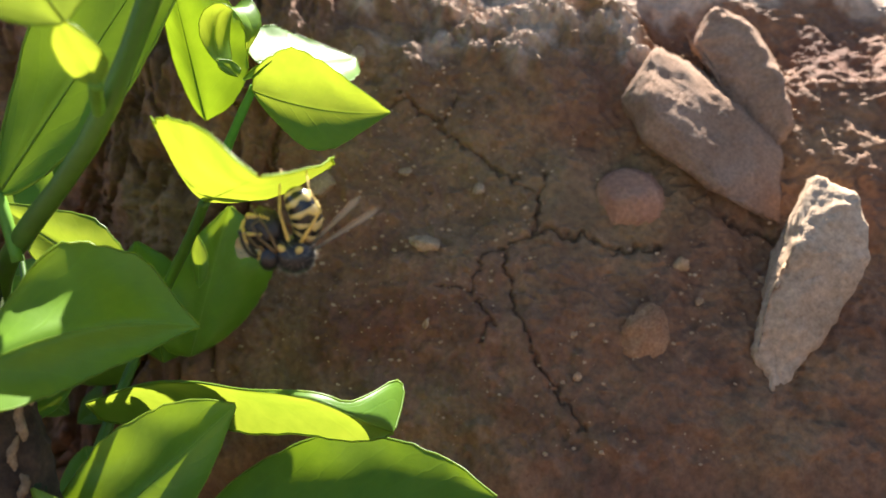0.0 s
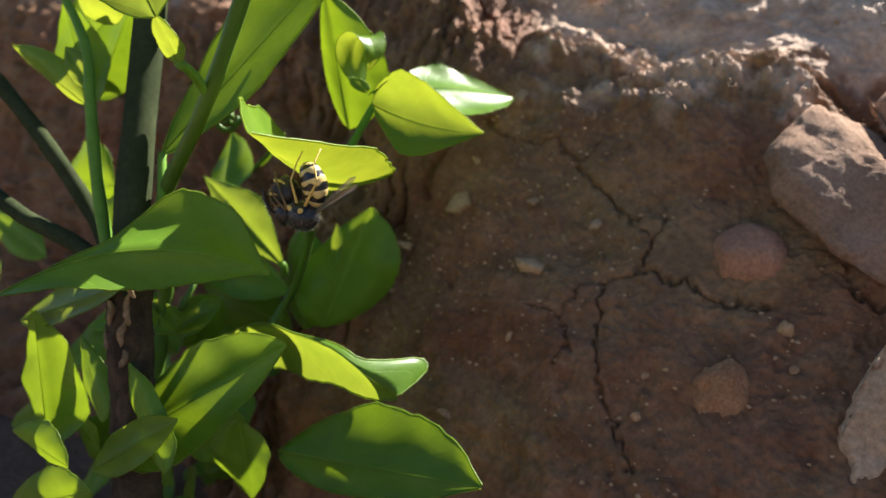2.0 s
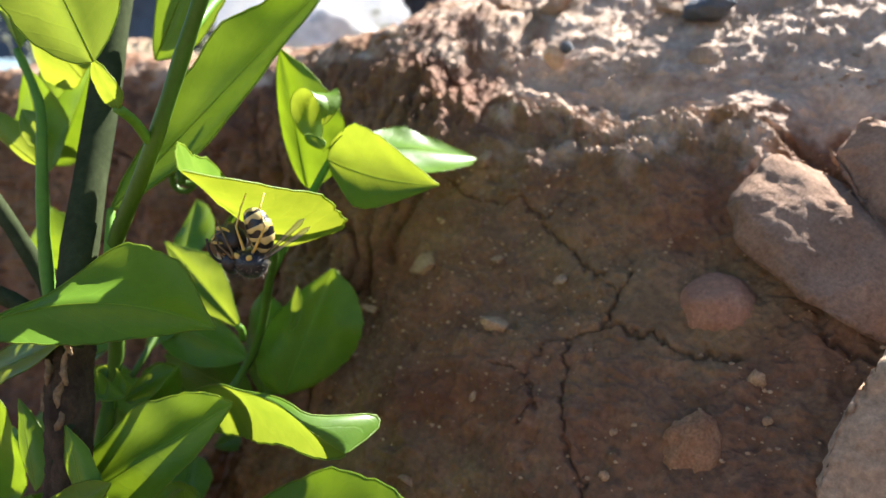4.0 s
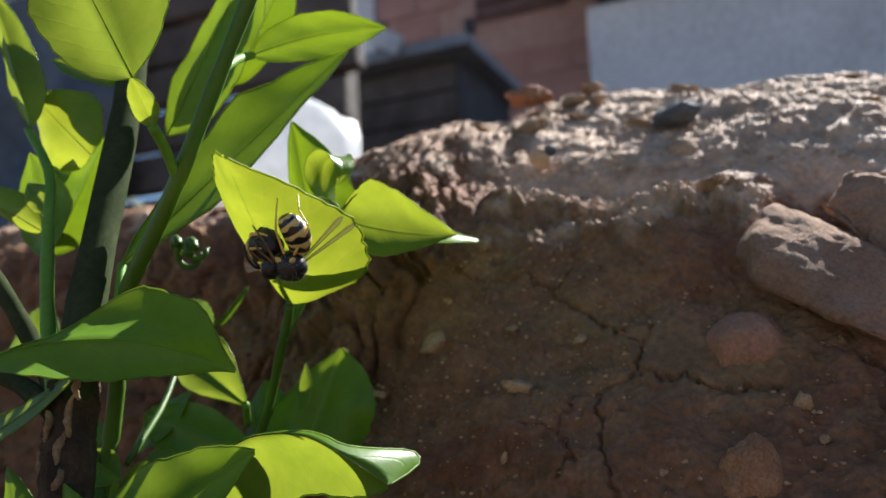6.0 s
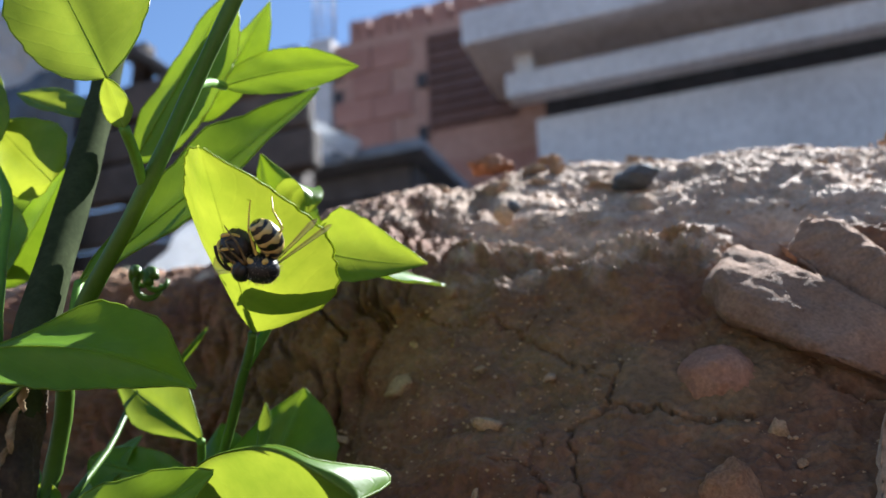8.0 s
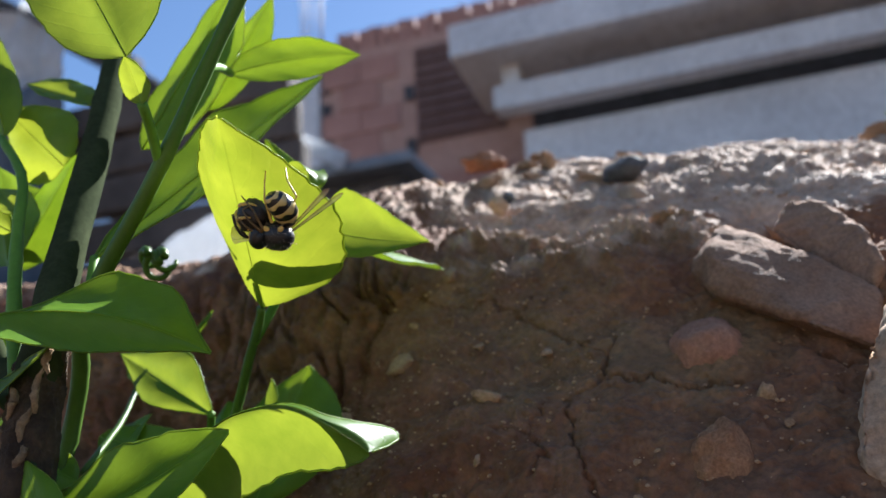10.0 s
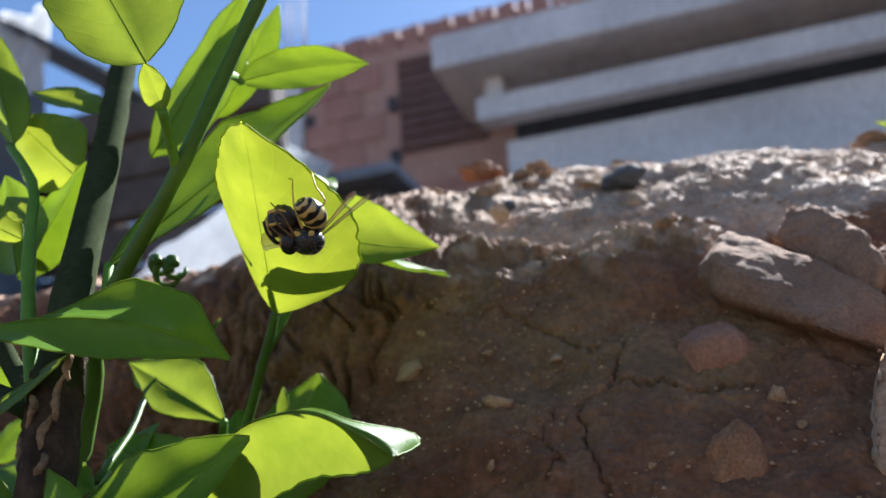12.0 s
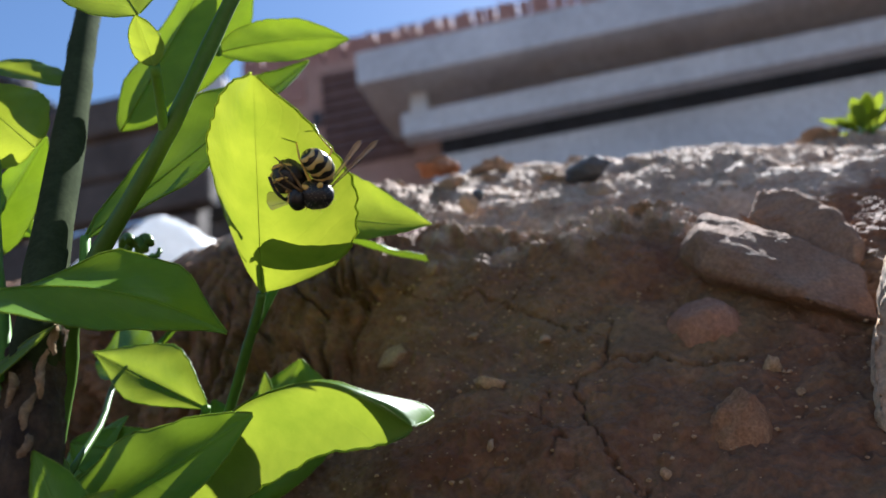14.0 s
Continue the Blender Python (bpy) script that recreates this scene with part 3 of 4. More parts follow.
stem("branch", [(-.0425, .064, .058), (-.0560, .0715, .066), (-.0640, .0700, .078), (-.075, .0698, .088)], .0013, .0011, M_BARK, 12, 10)
stem("branch", [(-.0425, .064, .058), (-.0560, .0690, .063), (-.066, .0660, .068), (-.078, .066, .074)], .0013, .0011, M_BARK, 12, 10)
stem("twig", [(-.0440, .0640, .056), (-.0500, .0670, .0715), (-.0551, .0710, .0838), (-.0575, .073, .092), (-.0645, .075, .100)], .0010, .0006, M_TWIG, 14, 10)
stem("twig", [(-.0305, .0890, .068), (-.0255, .0920, .0790), (-.0225, .0935, .0850)], .0007, .0005, M_TWIG, 8, 8)
stem("trunk_foot", [(-.036, .056, -.003), (-.038, .059, .03), (-.041, .0625, .055), (-.0428, .0650, .0625), (-.0436, .0662, .0660)], .0031, .0024, M_OLDBARK, 90, 40, "rough brown bark at the foot of the stem", .03, .0005)

for k, (r, dx) in enumerate(((.0021, 0), (.0016, .0013), (.0013, -.0014))):
    cb = bmesh.new()
    loop = [(-.0465 + dx + r * math.cos(a * .7) * (1 - .05 * a), .0860 + .0004 * a, .0808 + .0008 * k + r * math.sin(a * .7) * (1 - .05 * a)) for a in range(11)]
    tube(cb, spline(loop, 24), [.00062 * (1.1 - .6 * i / 24) for i in range(24)], 8)
    part("curled_leaf", cb, M_STEM, seedling, "shrivelled dark curled leaf")

M_FLAKE = mottled("peeling_bark", (0.16, 0.10, 0.05), (0.38, 0.27, 0.15), 500, 0.9, 6, 0.8, 0.0004)
for k, (fx, fz, ln, lean) in enumerate(((-.0382, .0600, .0044, .10), (-.0395, .0565, .0036, .22), (-.0372, .0632, .0030, -.05), (-.0392, .0530, .0030, .10), (-.0415, .0590, .0034, .0), (-.0425, .0548, .0030, .1))):
    fb = bmesh.new()
    pts = [(fx + lean * (u - .5) * ln + .0002 * math.sin(7 * u + k), .0600 + .0008 * abs(u - .4), fz + (u - .5) * ln) for u in (0, .2, .4, .6, .8, 1)]
    tube(fb, spline(pts, 22), [.00032 * (.35 + math.sin(math.pi * (i + 1) / 23)) for i in range(22)], 9)
    for v in fb.verts:
        v.co += Vector((noise.noise(v.co * 420), noise.noise(v.co * 420 + Vector((9, 0, 0))), 0)) * .0006 + Vector((noise.noise(v.co * 2600), 0, noise.noise(v.co * 2100))) * .00022
    part("bark_flake", fb, M_FLAKE, seedling, "peeling tan bark flake")

# the leaf on which the wasp hangs
leaf((-.028, .087, .0725), (-.0138, .0560, .0842), (.0108, .0048, .0018), (-.0038, -.0045, .0092), True, serr=.02, wave=.05, shape=.72, nu=30, rib_size=.35)
leaf((-.0330, .0860, .1088), (-.0165, .0965, .1135), (-.0008, -.0010, .0034), (.0010, .0008, -.0032), stalk=(-.0240, .0672, .098), bend=(0, 0, .0010))
leaf((-.043, .072, .078), (-.0235, .0970, .1115), (-.004, .0042, .0084), (.004, -.0034, -.0034), stalk=(-.041, .0695, .072))
leaf((-.0270, .0575, .0952), (-.0393, .0560, .1179), (-.0055, -.002, -.0031), (.0076, .002, .0040), True)
leaf((-.0266, .0600, .0905), (-.0275, .0578, .0955), (.0018, 0, .0002), (-.0018, 0, -.0002), True, stalk=(-.0300, .0675, .0865))
leaf((-.046, .049, .0640), (-.0250, .0715, .0640), [(0, .003, .0003), (0, .0042, .0012), (0, .0078, .0066), (0, .0078, .0064), (0, .006, .005)], [(.0004, -.005, -.0016), (.0008, -.0035, -.0026), (.0012, -.0015, -.0046), (.0012, -.0015, -.0046), (.001, -.001, -.004)], bend=(0, 0, .0042), nu=34)
leaf((-.0406, .0582, .0412), (-.022, .071, .055), (-.002, .0038, .0060), (.002, -.0034, -.0058))
leaf((-.0440, .0825, .0480), (-.0053, .0705, .0514), [(0, .0001, 0), (0, .0001, 0), (0, .0001, 0), (.0003, .0012, .0002), (.005, .020, .0016)], (-.001, .0048, -.0092), True, shape=.78, shape1=2.2, nu=36, wave=.03, path=[(-.0440, .0825, .0480), (-.0350, .0790, .0528), (-.0280, .0752, .0553), (-.0215, .0712, .0568), (-.0140, .0690, .0571), (-.0085, .0690, .0545), (-.0053, .0708, .0518)])
leaf((-.0305, .0789, .0335), (.0060, .0715, .0425), (.002, .006, .0064), (0, -.003, -.003))
leaf((-.036, .098, .046), (-.030, .104, .0665), (.008, .004, .0), (-.006, -.004, 0))
leaf((-.040, .098, .045), (-.043, .102, .062), (.007, .002, 0), (-.006, .002, 0))
leaf((-.0225, .0925, .0845), (-.0066, .0964, .0812), [(-.001, 0, .005), (-.0012, -.001, .0072), (.001, 0, .004)], [(.001, -.002, -.003), (.0005, -.0045, -.0042), (.0015, -.002, -.002)], True, shape=.85, wave=.06, bend=(0, -.0008, -.0008))
leaf((-.0250, .1060, .0862), (-.0137, .1240, .0844), (-.0060, .0042, .0034), (.0058, -.0040, -.0034), bend=(0, 0, .0006), wave=.05)
leaf((-.0255, .0935, .0868), (-.0222, .0915, .0895), (.0012, .0030, .0006), (-.0010, -.0026, .0006), True, wave=.04, shape=.9, path=[(-.0255, .0935, .0868), (-.0266, .0932, .0900), (-.0258, .0928, .0932), (-.0234, .0924, .0940), (-.0218, .0919, .0918), (-.0226, .0915, .0893)])
leaf((-.0238, .0935, .0858), (-.0200, .0925, .0880), (.0004, .001, .0008), (-.0002, -.001, -.0006), True, nu=10, nv=3)
leaf((-.0245, .0938, .0860), (-.0262, .0925, .0882), (.0008, .001, .0004), (-.0006, -.001, 0), True, nu=10, nv=3)
leaf((-.0300, .0975, .0800), (-.0312, .0930, .1005), (.0062, .0042, .0006), (-.0018, -.0012, .0004), shape=.95)
leaf((-.0373, .0894, .0590), (-.0584, .0952, .0702), [(.0022, 0, .0022), (.0042, -.0006, .0042), (.0026, 0, .0026)], [(-.0010, -.0006, -.0012), (-.0024, -.0012, -.0026), (-.0014, -.0006, -.0016)], True, stalk=(-.0400, .0933, .0560), wave=.06)
stem("twig", [(-.0500, .0800, .0520), (-.0530, .0900, .0590), (-.0570, .0990, .0665), (-.0530, .1035, .0720), (-.0484, .1044, .0771)], .0005, .0003, M_STEM, 14, 8)
leaf((-.0535, .1035, .0715), (-.0480, .1044, .0775), (.001, .0, .0015), (0, 0, -.0012))
leaf((-.0331, .0965, .0573), (-.0332, .0985, .0643), (.0013, .0005, 0), (-.0011, .0008, .0002), True, nu=10, nv=3)
leaf((-.0503, .075, .0469), (-.0515, .075, .0539), (.0022, .001, .0005), (-.0012, .001, 0), True, nu=12, nv=4)
leaf((-.0495, .078, .049), (-.0435, .082, .0534), (-.001, .002, .0022), (.001, -.001, -.0016), True, nu=12, nv=4)
leaf((-.0508, .08, .0287), (-.0402, .083, .034), (-.001, .002, .0032), (.001, -.001, -.004))
leaf((-.0603, .066, .0393), (-.0663, .07, .0446), (.0025, .001, .0025), (-.002, -.001, -.002), True, nu=12, nv=4)
leaf((-.0473, .085, .028), (-.0399, .085, .0204), (.003, .001, .003), (-.003, .001, -.003))
leaf((-0.0303, 0.0570, 0.0411), (-0.0386, 0.0600, 0.0529), (.0028, .001, .0008), (-.0026, .0005, -.0004))
leaf((-0.0422, 0.0560, 0.0386), (-0.0285, 0.0580, 0.0484), (-.001, .001, .0028), (.001, -.0005, -.0024), True)
leaf((-0.0421, 0.0580, 0.0446), (-0.0486, 0.0610, 0.0544), (.0022, .001, .0006), (-.0022, .0005, -.0004))
# added bright leaf, standing in for the big leaf's sunlit left end
leaf((-0.0641, 0.0630, 0.0529), (-0.0366, 0.0595, 0.0642), (-.0006, .0030, .0026), (.0006, -.0012, -.0020), True)
_rng = random.Random(77)
for _k in range(34):
    _b = Vector((_rng.uniform(-.092, -.046), _rng.uniform(.074, .104), _rng.uniform(.006, .058)))
    _d = Vector((_rng.uniform(-1, 1), _rng.uniform(-.7, .7), _rng.uniform(-.5, .9))).normalized() * _rng.uniform(.009, .017)
    _s = _d.cross(Vector((_rng.uniform(-.5, .5), -1, _rng.uniform(.2, 1.2)))).normalized() * _rng.uniform(.0028, .0048)
    leaf(_b, _b + _d, _s + Vector((0, 0, .0006)), -_s, _k % 7 == 0, wave=.1, nu=12, nv=4)
leaf((-.0638, .075, .1003), (-.0713, .073, .1226), (-.0034, .002, -.0011), (.0030, .002, .0009), True)
leaf((-.0575, .085, .1084), (-.0720, .085, .1155), (.0015, .002, .0031), (-.0006, -.002, -.0012), True)
leaf((-.0575, .080, .0962), (-.0679, .078, .1067), (.0044, .002, .0043), (-.0044, .002, -.0044), True)
leaf((-.0792, .090, .1002), (-.0653, .090, .0877), (.0023, .002, .0026), (-.0035, -.002, -.0038))
leaf((-.0560, .072, .0862), (-.0630, .074, .0915), (.0010, .001, .0014), (-.0009, -.001, -.0012), True)
leaf((-.0477, .085, .0989), (-.0349, .090, .1282), (-.0053, .002, .0023), (.0069, .001, -.0030))
leaf((-.0434, .095, .1090), (-.0332, .098, .1299), (-.0040, .002, .0019), (.0039, .001, -.0019))
leaf((-.0530, .0757, .0535), (-.0462, .0753, .0508), (.001, .001, .0020), (-.001, -.001, -.0022), True)
leaf((-.0613, .095, .0577), (-.0404, .095, .0523), (.0006, .002, .0033), (-.0010, -.002, -.0048))
leaf((-.0545, .095, .0662), (-.0615, .106, .0765), (-.0041, .001, -.0016), (.0050, .001, .0019))
leaf((-.0745, .090, .0677), (-.0875, .090, .0672), (-.0003, .001, .0079), (.0001, .001, -.0031))
leaf((-.0568, .060, .0366), (-.0565, .060, .0568), (-.0062, .002, .0002), (.0070, .002, -.0002))
leaf((-.0569, .085, .0413), (-.0634, .085, .0491), (-.0039, .001, -.0033), (.0033, .001, .0028), True)
leaf((-.0609, .090, .0404), (-.0506, .090, .0509), (-.0036, .001, .0035), (.0026, .001, -.0025))
leaf((-.0298, .070, .0426), (-.0281, .070, .0310), (-.0068, .001, -.0015), (.0033, .001, .0005))
leaf((-.0458, .055, .0386), (-.0565, .055, .0409), (.0008, .001, .0036), (-.0004, .001, -.0020))
leaf((-.0418, .055, .0361), (-.0598, .055, .0280), (-.0017, .001, .0037), (.0016, .001, -.0035))
leaf((-.0575, .072, .0838), (-.0720, .072, .0915), (.0014, .001, .0026), (-.0008, .001, -.0014), True)
leaf((-.0663, .080, .0822), (-.0704, .080, .0984), (-.0057, .001, -.0014), (.0051, .001, .0013))
leaf((-.0712, .085, .0831), (-.0598, .085, .1006), (-.0045, .001, .0029), (.0040, .001, -.0026))
leaf((-.0444, .100, .0436), (-.0649, .100, .0484), (.0011, .001, .0045), (-.0015, .001, -.0062))


# ---- the wasp ----
def plain(name, col, rough, metal=0.0):
    m, nt, b = material(name, rough)
    n = noise_node(nt, 3000, 3)
    r = ramp(nt, n.outputs["Fac"], [(0.3, tuple(c * 0.8 for c in col)), (0.7, tuple(min(1, c * 1.15) for c in col))])
    nt.links.new(r.outputs["Color"], b.inputs["Base Color"])
    bump(nt, b, n.outputs["Fac"], 0.2, 0.00005)
    return m


def band_material():
    """Yellow with black bands, toothed in the middle, along the abdomen's length (object z)."""
    m, nt, b = material("banded_cuticle", 0.3)
    c = nt.nodes.new("ShaderNodeTexCoord")
    s = nt.nodes.new("ShaderNodeSeparateXYZ")
    nt.links.new(c.outputs["UV"], s.inputs[0])

    def mn(op, a, v):
        n = nt.nodes.new("ShaderNodeMath")
        n.operation = op
        for i, q in enumerate((a, v)):
            if isinstance(q, (int, float)):
                n.inputs[i].default_value = q
            else:
                nt.links.new(q, n.inputs[i])
        return n.outputs[0]
    wave = mn("MULTIPLY", mn("SINE", mn("MULTIPLY", s.outputs["X"], 37.7), 0.0), 0.09)
    wave2 = mn("MULTIPLY", mn("SINE", mn("MULTIPLY", s.outputs["X"], 18.85), 0.0), 0.10)
    f = mn("FRACT", mn("ADD", mn("MULTIPLY", s.outputs["Y"], 5.5), 0.1), 0.0)
    k = mn("ADD", mn("ADD", f, wave), wave2)
    r = ramp(nt, k, [(0.0, (0.008, 0.007, 0.006)), (0.50, (0.008, 0.007, 0.006)), (0.54, (0.50, 0.36, 0.10)), (1.0, (0.60, 0.46, 0.18))])
    nt.links.new(r.outputs["Color"], b.inputs["Base Color"])
    n = noise_node(nt, 4000, 2)
    bump(nt, b, n.outputs["Fac"], 0.15, 0.00005)
    return m


M_BAND = band_material()
M_BLACK = plain("black_cuticle", (0.007, 0.006, 0.0055), 0.42)
M_YELLOW = plain("yellow_cuticle", (0.58, 0.38, 0.08), 0.45)
M_LEG = plain("brown_leg", (0.11, 0.065, 0.016), 0.4)
M_HAIR = plain("pale_hair", (0.42, 0.36, 0.27), 0.7)
M_PREY = plain("dark_chewed_flesh", (0.018, 0.013, 0.009), 0.55)
m_w, nt_w, b_w = material("wing_membrane", 0.25)
b_w.inputs["Base Color"].default_value = (0.42, 0.29, 0.16, 1)
b_w.inputs["Alpha"].default_value = 0.6
M_WING = m_w
MM = 0.001


def ellipsoid(radii, at, turn, rough=0.0, seed=0, sub=4):
    bm = bmesh.new()
    bmesh.ops.create_uvsphere(bm, u_segments=24, v_segments=16, radius=1, calc_uvs=True)
    for v in bm.verts:
        p = v.co
        k = 1 + rough * noise.noise(p * 2.3 + Vector((seed, 0, 0)))
        v.co = Vector((p.x * radii[0], p.y * radii[1], p.z * radii[2])) * k * MM
    bmesh.ops.transform(bm, matrix=pose(at[0] * MM, at[1] * MM, at[2] * MM, *turn), verts=bm.verts)
    return bm


def abdomen_bm():
    """Overlapping rings on a curled line, tapering to the sting."""
    bm = bmesh.new()
    uvl = bm.loops.layers.uv.new("UVMap")
    n, sides = 44, 28
    line = spline([(0.5, 0.5, -5.9), (0.95, 0.25, -5.0), (1.0, -0.1, -3.85), (0.6, -0.4, -2.8), (0.1, -0.5, -2.0), (-0.15, -0.5, -1.55)], n + 1)
    rings = []
    for i in range(n + 1):
        s = i / n
        d = (line[min(i + 1, n)] - line[max(i - 1, 0)]).normalized()
        a = d.cross(Vector((0, 1, 0))).normalized()
        c = d.cross(a)
        r = 1.38 * math.sin(math.pi * (0.06 + 0.92 * s) ** 0.85) ** 0.6
        r *= 1 + 0.05 * (((s * 5.5 + 0.1) % 1.0) - 0.5)
        r = max(r, 0.1)
        rings.append([bm.verts.new((line[i] + (a * math.cos(k * math.tau / sides) + c * math.sin(k * math.tau / sides)) * r) * MM) for k in range(sides)])
    for i in range(n):
        for k in range(sides):
            f = bm.faces.new((rings[i][k], rings[i][(k + 1) % sides], rings[i + 1][(k + 1) % sides], rings[i + 1][k]))
            for lo, (p, q) in zip(f.loops, ((i, k), (i, k + 1), (i + 1, k + 1), (i + 1, k))):
                lo[uvl].uv = (q / sides, p / n)
    bm.faces.new(rings[0])
    bm.faces.new(list(reversed(rings[-1])))
    bmesh.ops.recalc_face_normals(bm, faces=bm.faces)
    return bm


def hairs(radii, at, count, length, seed):
    rng = random.Random(seed)
    bm = bmesh.new()
    for _ in range(count):
        d = Vector((rng.gauss(0, 1), rng.gauss(0, 1), rng.gauss(0, 1))).normalized()
        p = Vector(at) + Vector((d.x * radii[0], d.y * radii[1], d.z * radii[2]))
        q = p + (d + Vector((rng.uniform(-.4, .4), rng.uniform(-.4, .4), rng.uniform(-.4, .4)))).normalized() * length * rng.uniform(.6, 1.2)
        tube(bm, [p * MM, q * MM], [0.018 * MM, 0.006 * MM], 3, False)
    return bm


def wing_bm(root, tip, width, seed):
    """A narrow membrane folded once along its length, with veins."""
    bm = bmesh.new()
    a, b = Vector(root) * MM, Vector(tip) * MM
    axis = b - a
    side = axis.cross(Vector((0.2, 1, 0.1))).normalized() * width * MM
    lift = axis.cross(side).normalized() * width * MM * 0.35
    n = 14
    rows = []
    for i in range(n + 1):
        s = i / n
        w = (0.25 + 0.75 * s) if s < 0.8 else math.sqrt(max(0.0, 1 - ((s - 0.8) / 0.2) ** 2)) * 0.98 + 0.02
        m = a + axis * s
        rows.append([bm.verts.new(m + side * (w * q) + lift * (abs(q) * w)) for q in (-0.55, -0.25, 0, 0.25, 0.5)])
    for r0, r1 in zip(rows, rows[1:]):
        for k in range(4):
            bm.faces.new((r0[k], r0[k + 1], r1[k + 1], r1[k]))
    vb = bmesh.new()
    for k in (0, 3):
        tube(vb, [r[k].co.copy() for r in rows], [0.05 * MM * (1.1 - 0.8 * i / n) for i in range(n + 1)], 5)
    return bm, vb


wasp = tagged(new("wasp"), "yellow and black banded wasp hanging from a leaf edge", "wasp")
ab = part("abdomen", abdomen_bm(), M_BAND, wasp, "yellow abdomen with toothed black bands")
thorax = part("thorax", ellipsoid((1.85, 1.7, 1.6), (-0.1, -0.2, -7.3), (0, 20, 0), 0.06, 3), M_BLACK, wasp, "black hairy thorax")
part("hair", hairs((1.8, 1.65, 1.55), (-0.1, -0.2, -7.3), 300, 0.5, 4), M_HAIR, thorax)
part("collar_mark", ellipsoid((0.55, 0.25, 0.3), (-0.9, -1.5, -6.6), (0, 30, 0)), M_YELLOW, thorax)
part("collar_mark", ellipsoid((0.35, 0.25, 0.3), (0.6, -1.7, -6.7), (0, -30, 0)), M_YELLOW, thorax)
part("waist", ellipsoid((0.7, 0.7, 1.1), (0.4, 0.2, -5.9), (0, 15, 0)), M_BLACK, wasp)
head = part("head", ellipsoid((1.05, 1.5, 1.25), (-2.0, -0.3, -7.4), (0, 20, 0)), M_BLACK, wasp)
part("face", ellipsoid((0.55, 0.9, 0.8), (-2.6, -0.4, -7.2), (0, 20, 0)), M_YELLOW, head)
for sy in (-1, 1):
    part("eye", ellipsoid((0.5, 0.4, 0.85), (-2.2, -0.3 + 1.15 * sy, -7.2), (0, 20, 0)), M_BLACK, head)
    bm = bmesh.new()
    tube(bm, [Vector(p) * MM for p in spline([(-2.6, -0.3 + 0.4 * sy, -7.3), (-3.4, -0.6 + 0.7 * sy, -7.2), (-4.0, -1.0 + 0.9 * sy, -6.2), (-4.2, -1.2 + 1.0 * sy, -4.9)], 14)], [0.16 * MM] * 14, 8)
    part("antenna", bm, M_BLACK, head)
LEGS = [
    [(-0.3, -1.0, -6.3), (-0.9, -1.9, -3.6), (-1.0, -1.0, -1.6), (-1.0, 0.0, 0.0)],
    [(0.6, -1.0, -6.2), (2.5, -1.9, -3.4), (1.5, -1.4, -1.6), (1.1, 0.1, 0.1)],
    [(-1.2, -1.5, -6.8), (-2.0, -2.2, -4.7), (-3.0, -1.9, -3.4), (-3.4, -1.5, -2.9)],
    [(-1.4, -1.4, -6.9), (-2.6, -2.3, -5.6), (-3.2, -2.2, -4.5), (-2.4, -2.0, -4.0)],
    [(-1.8, -1.3, -7.2), (-3.0, -2.0, -6.2), (-3.9, -1.6, -5.2), (-3.6, -1.2, -4.6)],
    [(-1.0, 1.2, -6.8), (-2.4, 1.6, -5.0), (-3.2, 1.0, -4.2), (-3.0, 0.6, -3.8)],
]
for pts in LEGS:
    bm = bmesh.new()
    c = [Vector(p) * MM for p in pts]
    tube(bm, spline([c[0], (c[0] + c[1]) / 2, c[1]], 6), [q * MM for q in (.17, .18, .16, .13, .11, .10)], 8)
    lm = M_YELLOW if pts[3][2] > -1 else M_LEG
    lg = part("leg", bm, lm, wasp)
    bm = bmesh.new()
    tube(bm, spline([c[1], (c[1] + c[2]) / 2, c[2]], 6), [q * MM for q in (.10, .11, .10, .09, .08, .075)], 8)
    tube(bm, spline([c[2], (c[2] + c[3]) / 2, c[3]], 6), [q * MM for q in (.08, .08, .08, .07, .07, .06)], 6)
    part("shin", bm, lm, lg)
for root, tip, width in (((1.0, -0.3, -7.2), (7.4, -1.6, -3.2), 0.6), ((1.0, 0.2, -6.8), (5.6, 0.6, -2.4), 0.7), ((-1.0, 0.9, -7.0), (-5.6, 1.8, -6.8), 2.0)):
    bm, vb = wing_bm(root, tip, width, 1)
    wg = part("wing", bm, M_WING, wasp, "clear brownish wing")
    part("vein", vb, M_PREY, wg)

prey = tagged(new("prey"), "dark chewed insect prey held by the wasp", "insect")
part("body", ellipsoid((1.75, 1.6, 1.75), (-2.5, -0.4, -5.0), (0, 0, 0), 0.22, 9), M_PREY, prey)
part("bristle", hairs((1.65, 1.5, 1.65), (-2.5, -0.4, -5.0), 160, 0.45, 14), M_BLACK, prey)
for tilt, turn_, size in ((20, 10, 1.00), (-35, 40, 0.97), (70, -15, 0.96)):
    bm = bmesh.new()
    ring = [Vector((-2.5, -0.4, -5.0)) * MM + Euler((radians(tilt), radians(turn_), 0)).to_matrix() @ Vector((1.78 * math.cos(a * .2), 1.62 * math.sin(a * .2), .25 * math.sin(a * .6))) * size * MM for a in range(6, 25)]
    tube(bm, ring, [.20 * MM * (0.4 + math.sin(math.pi * i / 18)) for i in range(19)], 7)
    part("stripe", bm, M_YELLOW, prey, "pale yellow marking")


# ---- beyond the bank ----
building = tagged(new("brick_building"), "unfinished building of red hollow clay bricks with concrete slabs", "building")
FRONT = 4.60


def block(name, parent, mat, dims, bevel=0.0, label=""):
    bm = bmesh.new()
    box(bm, *dims, bevel)
    return part(name, bm, mat, parent, label, False)


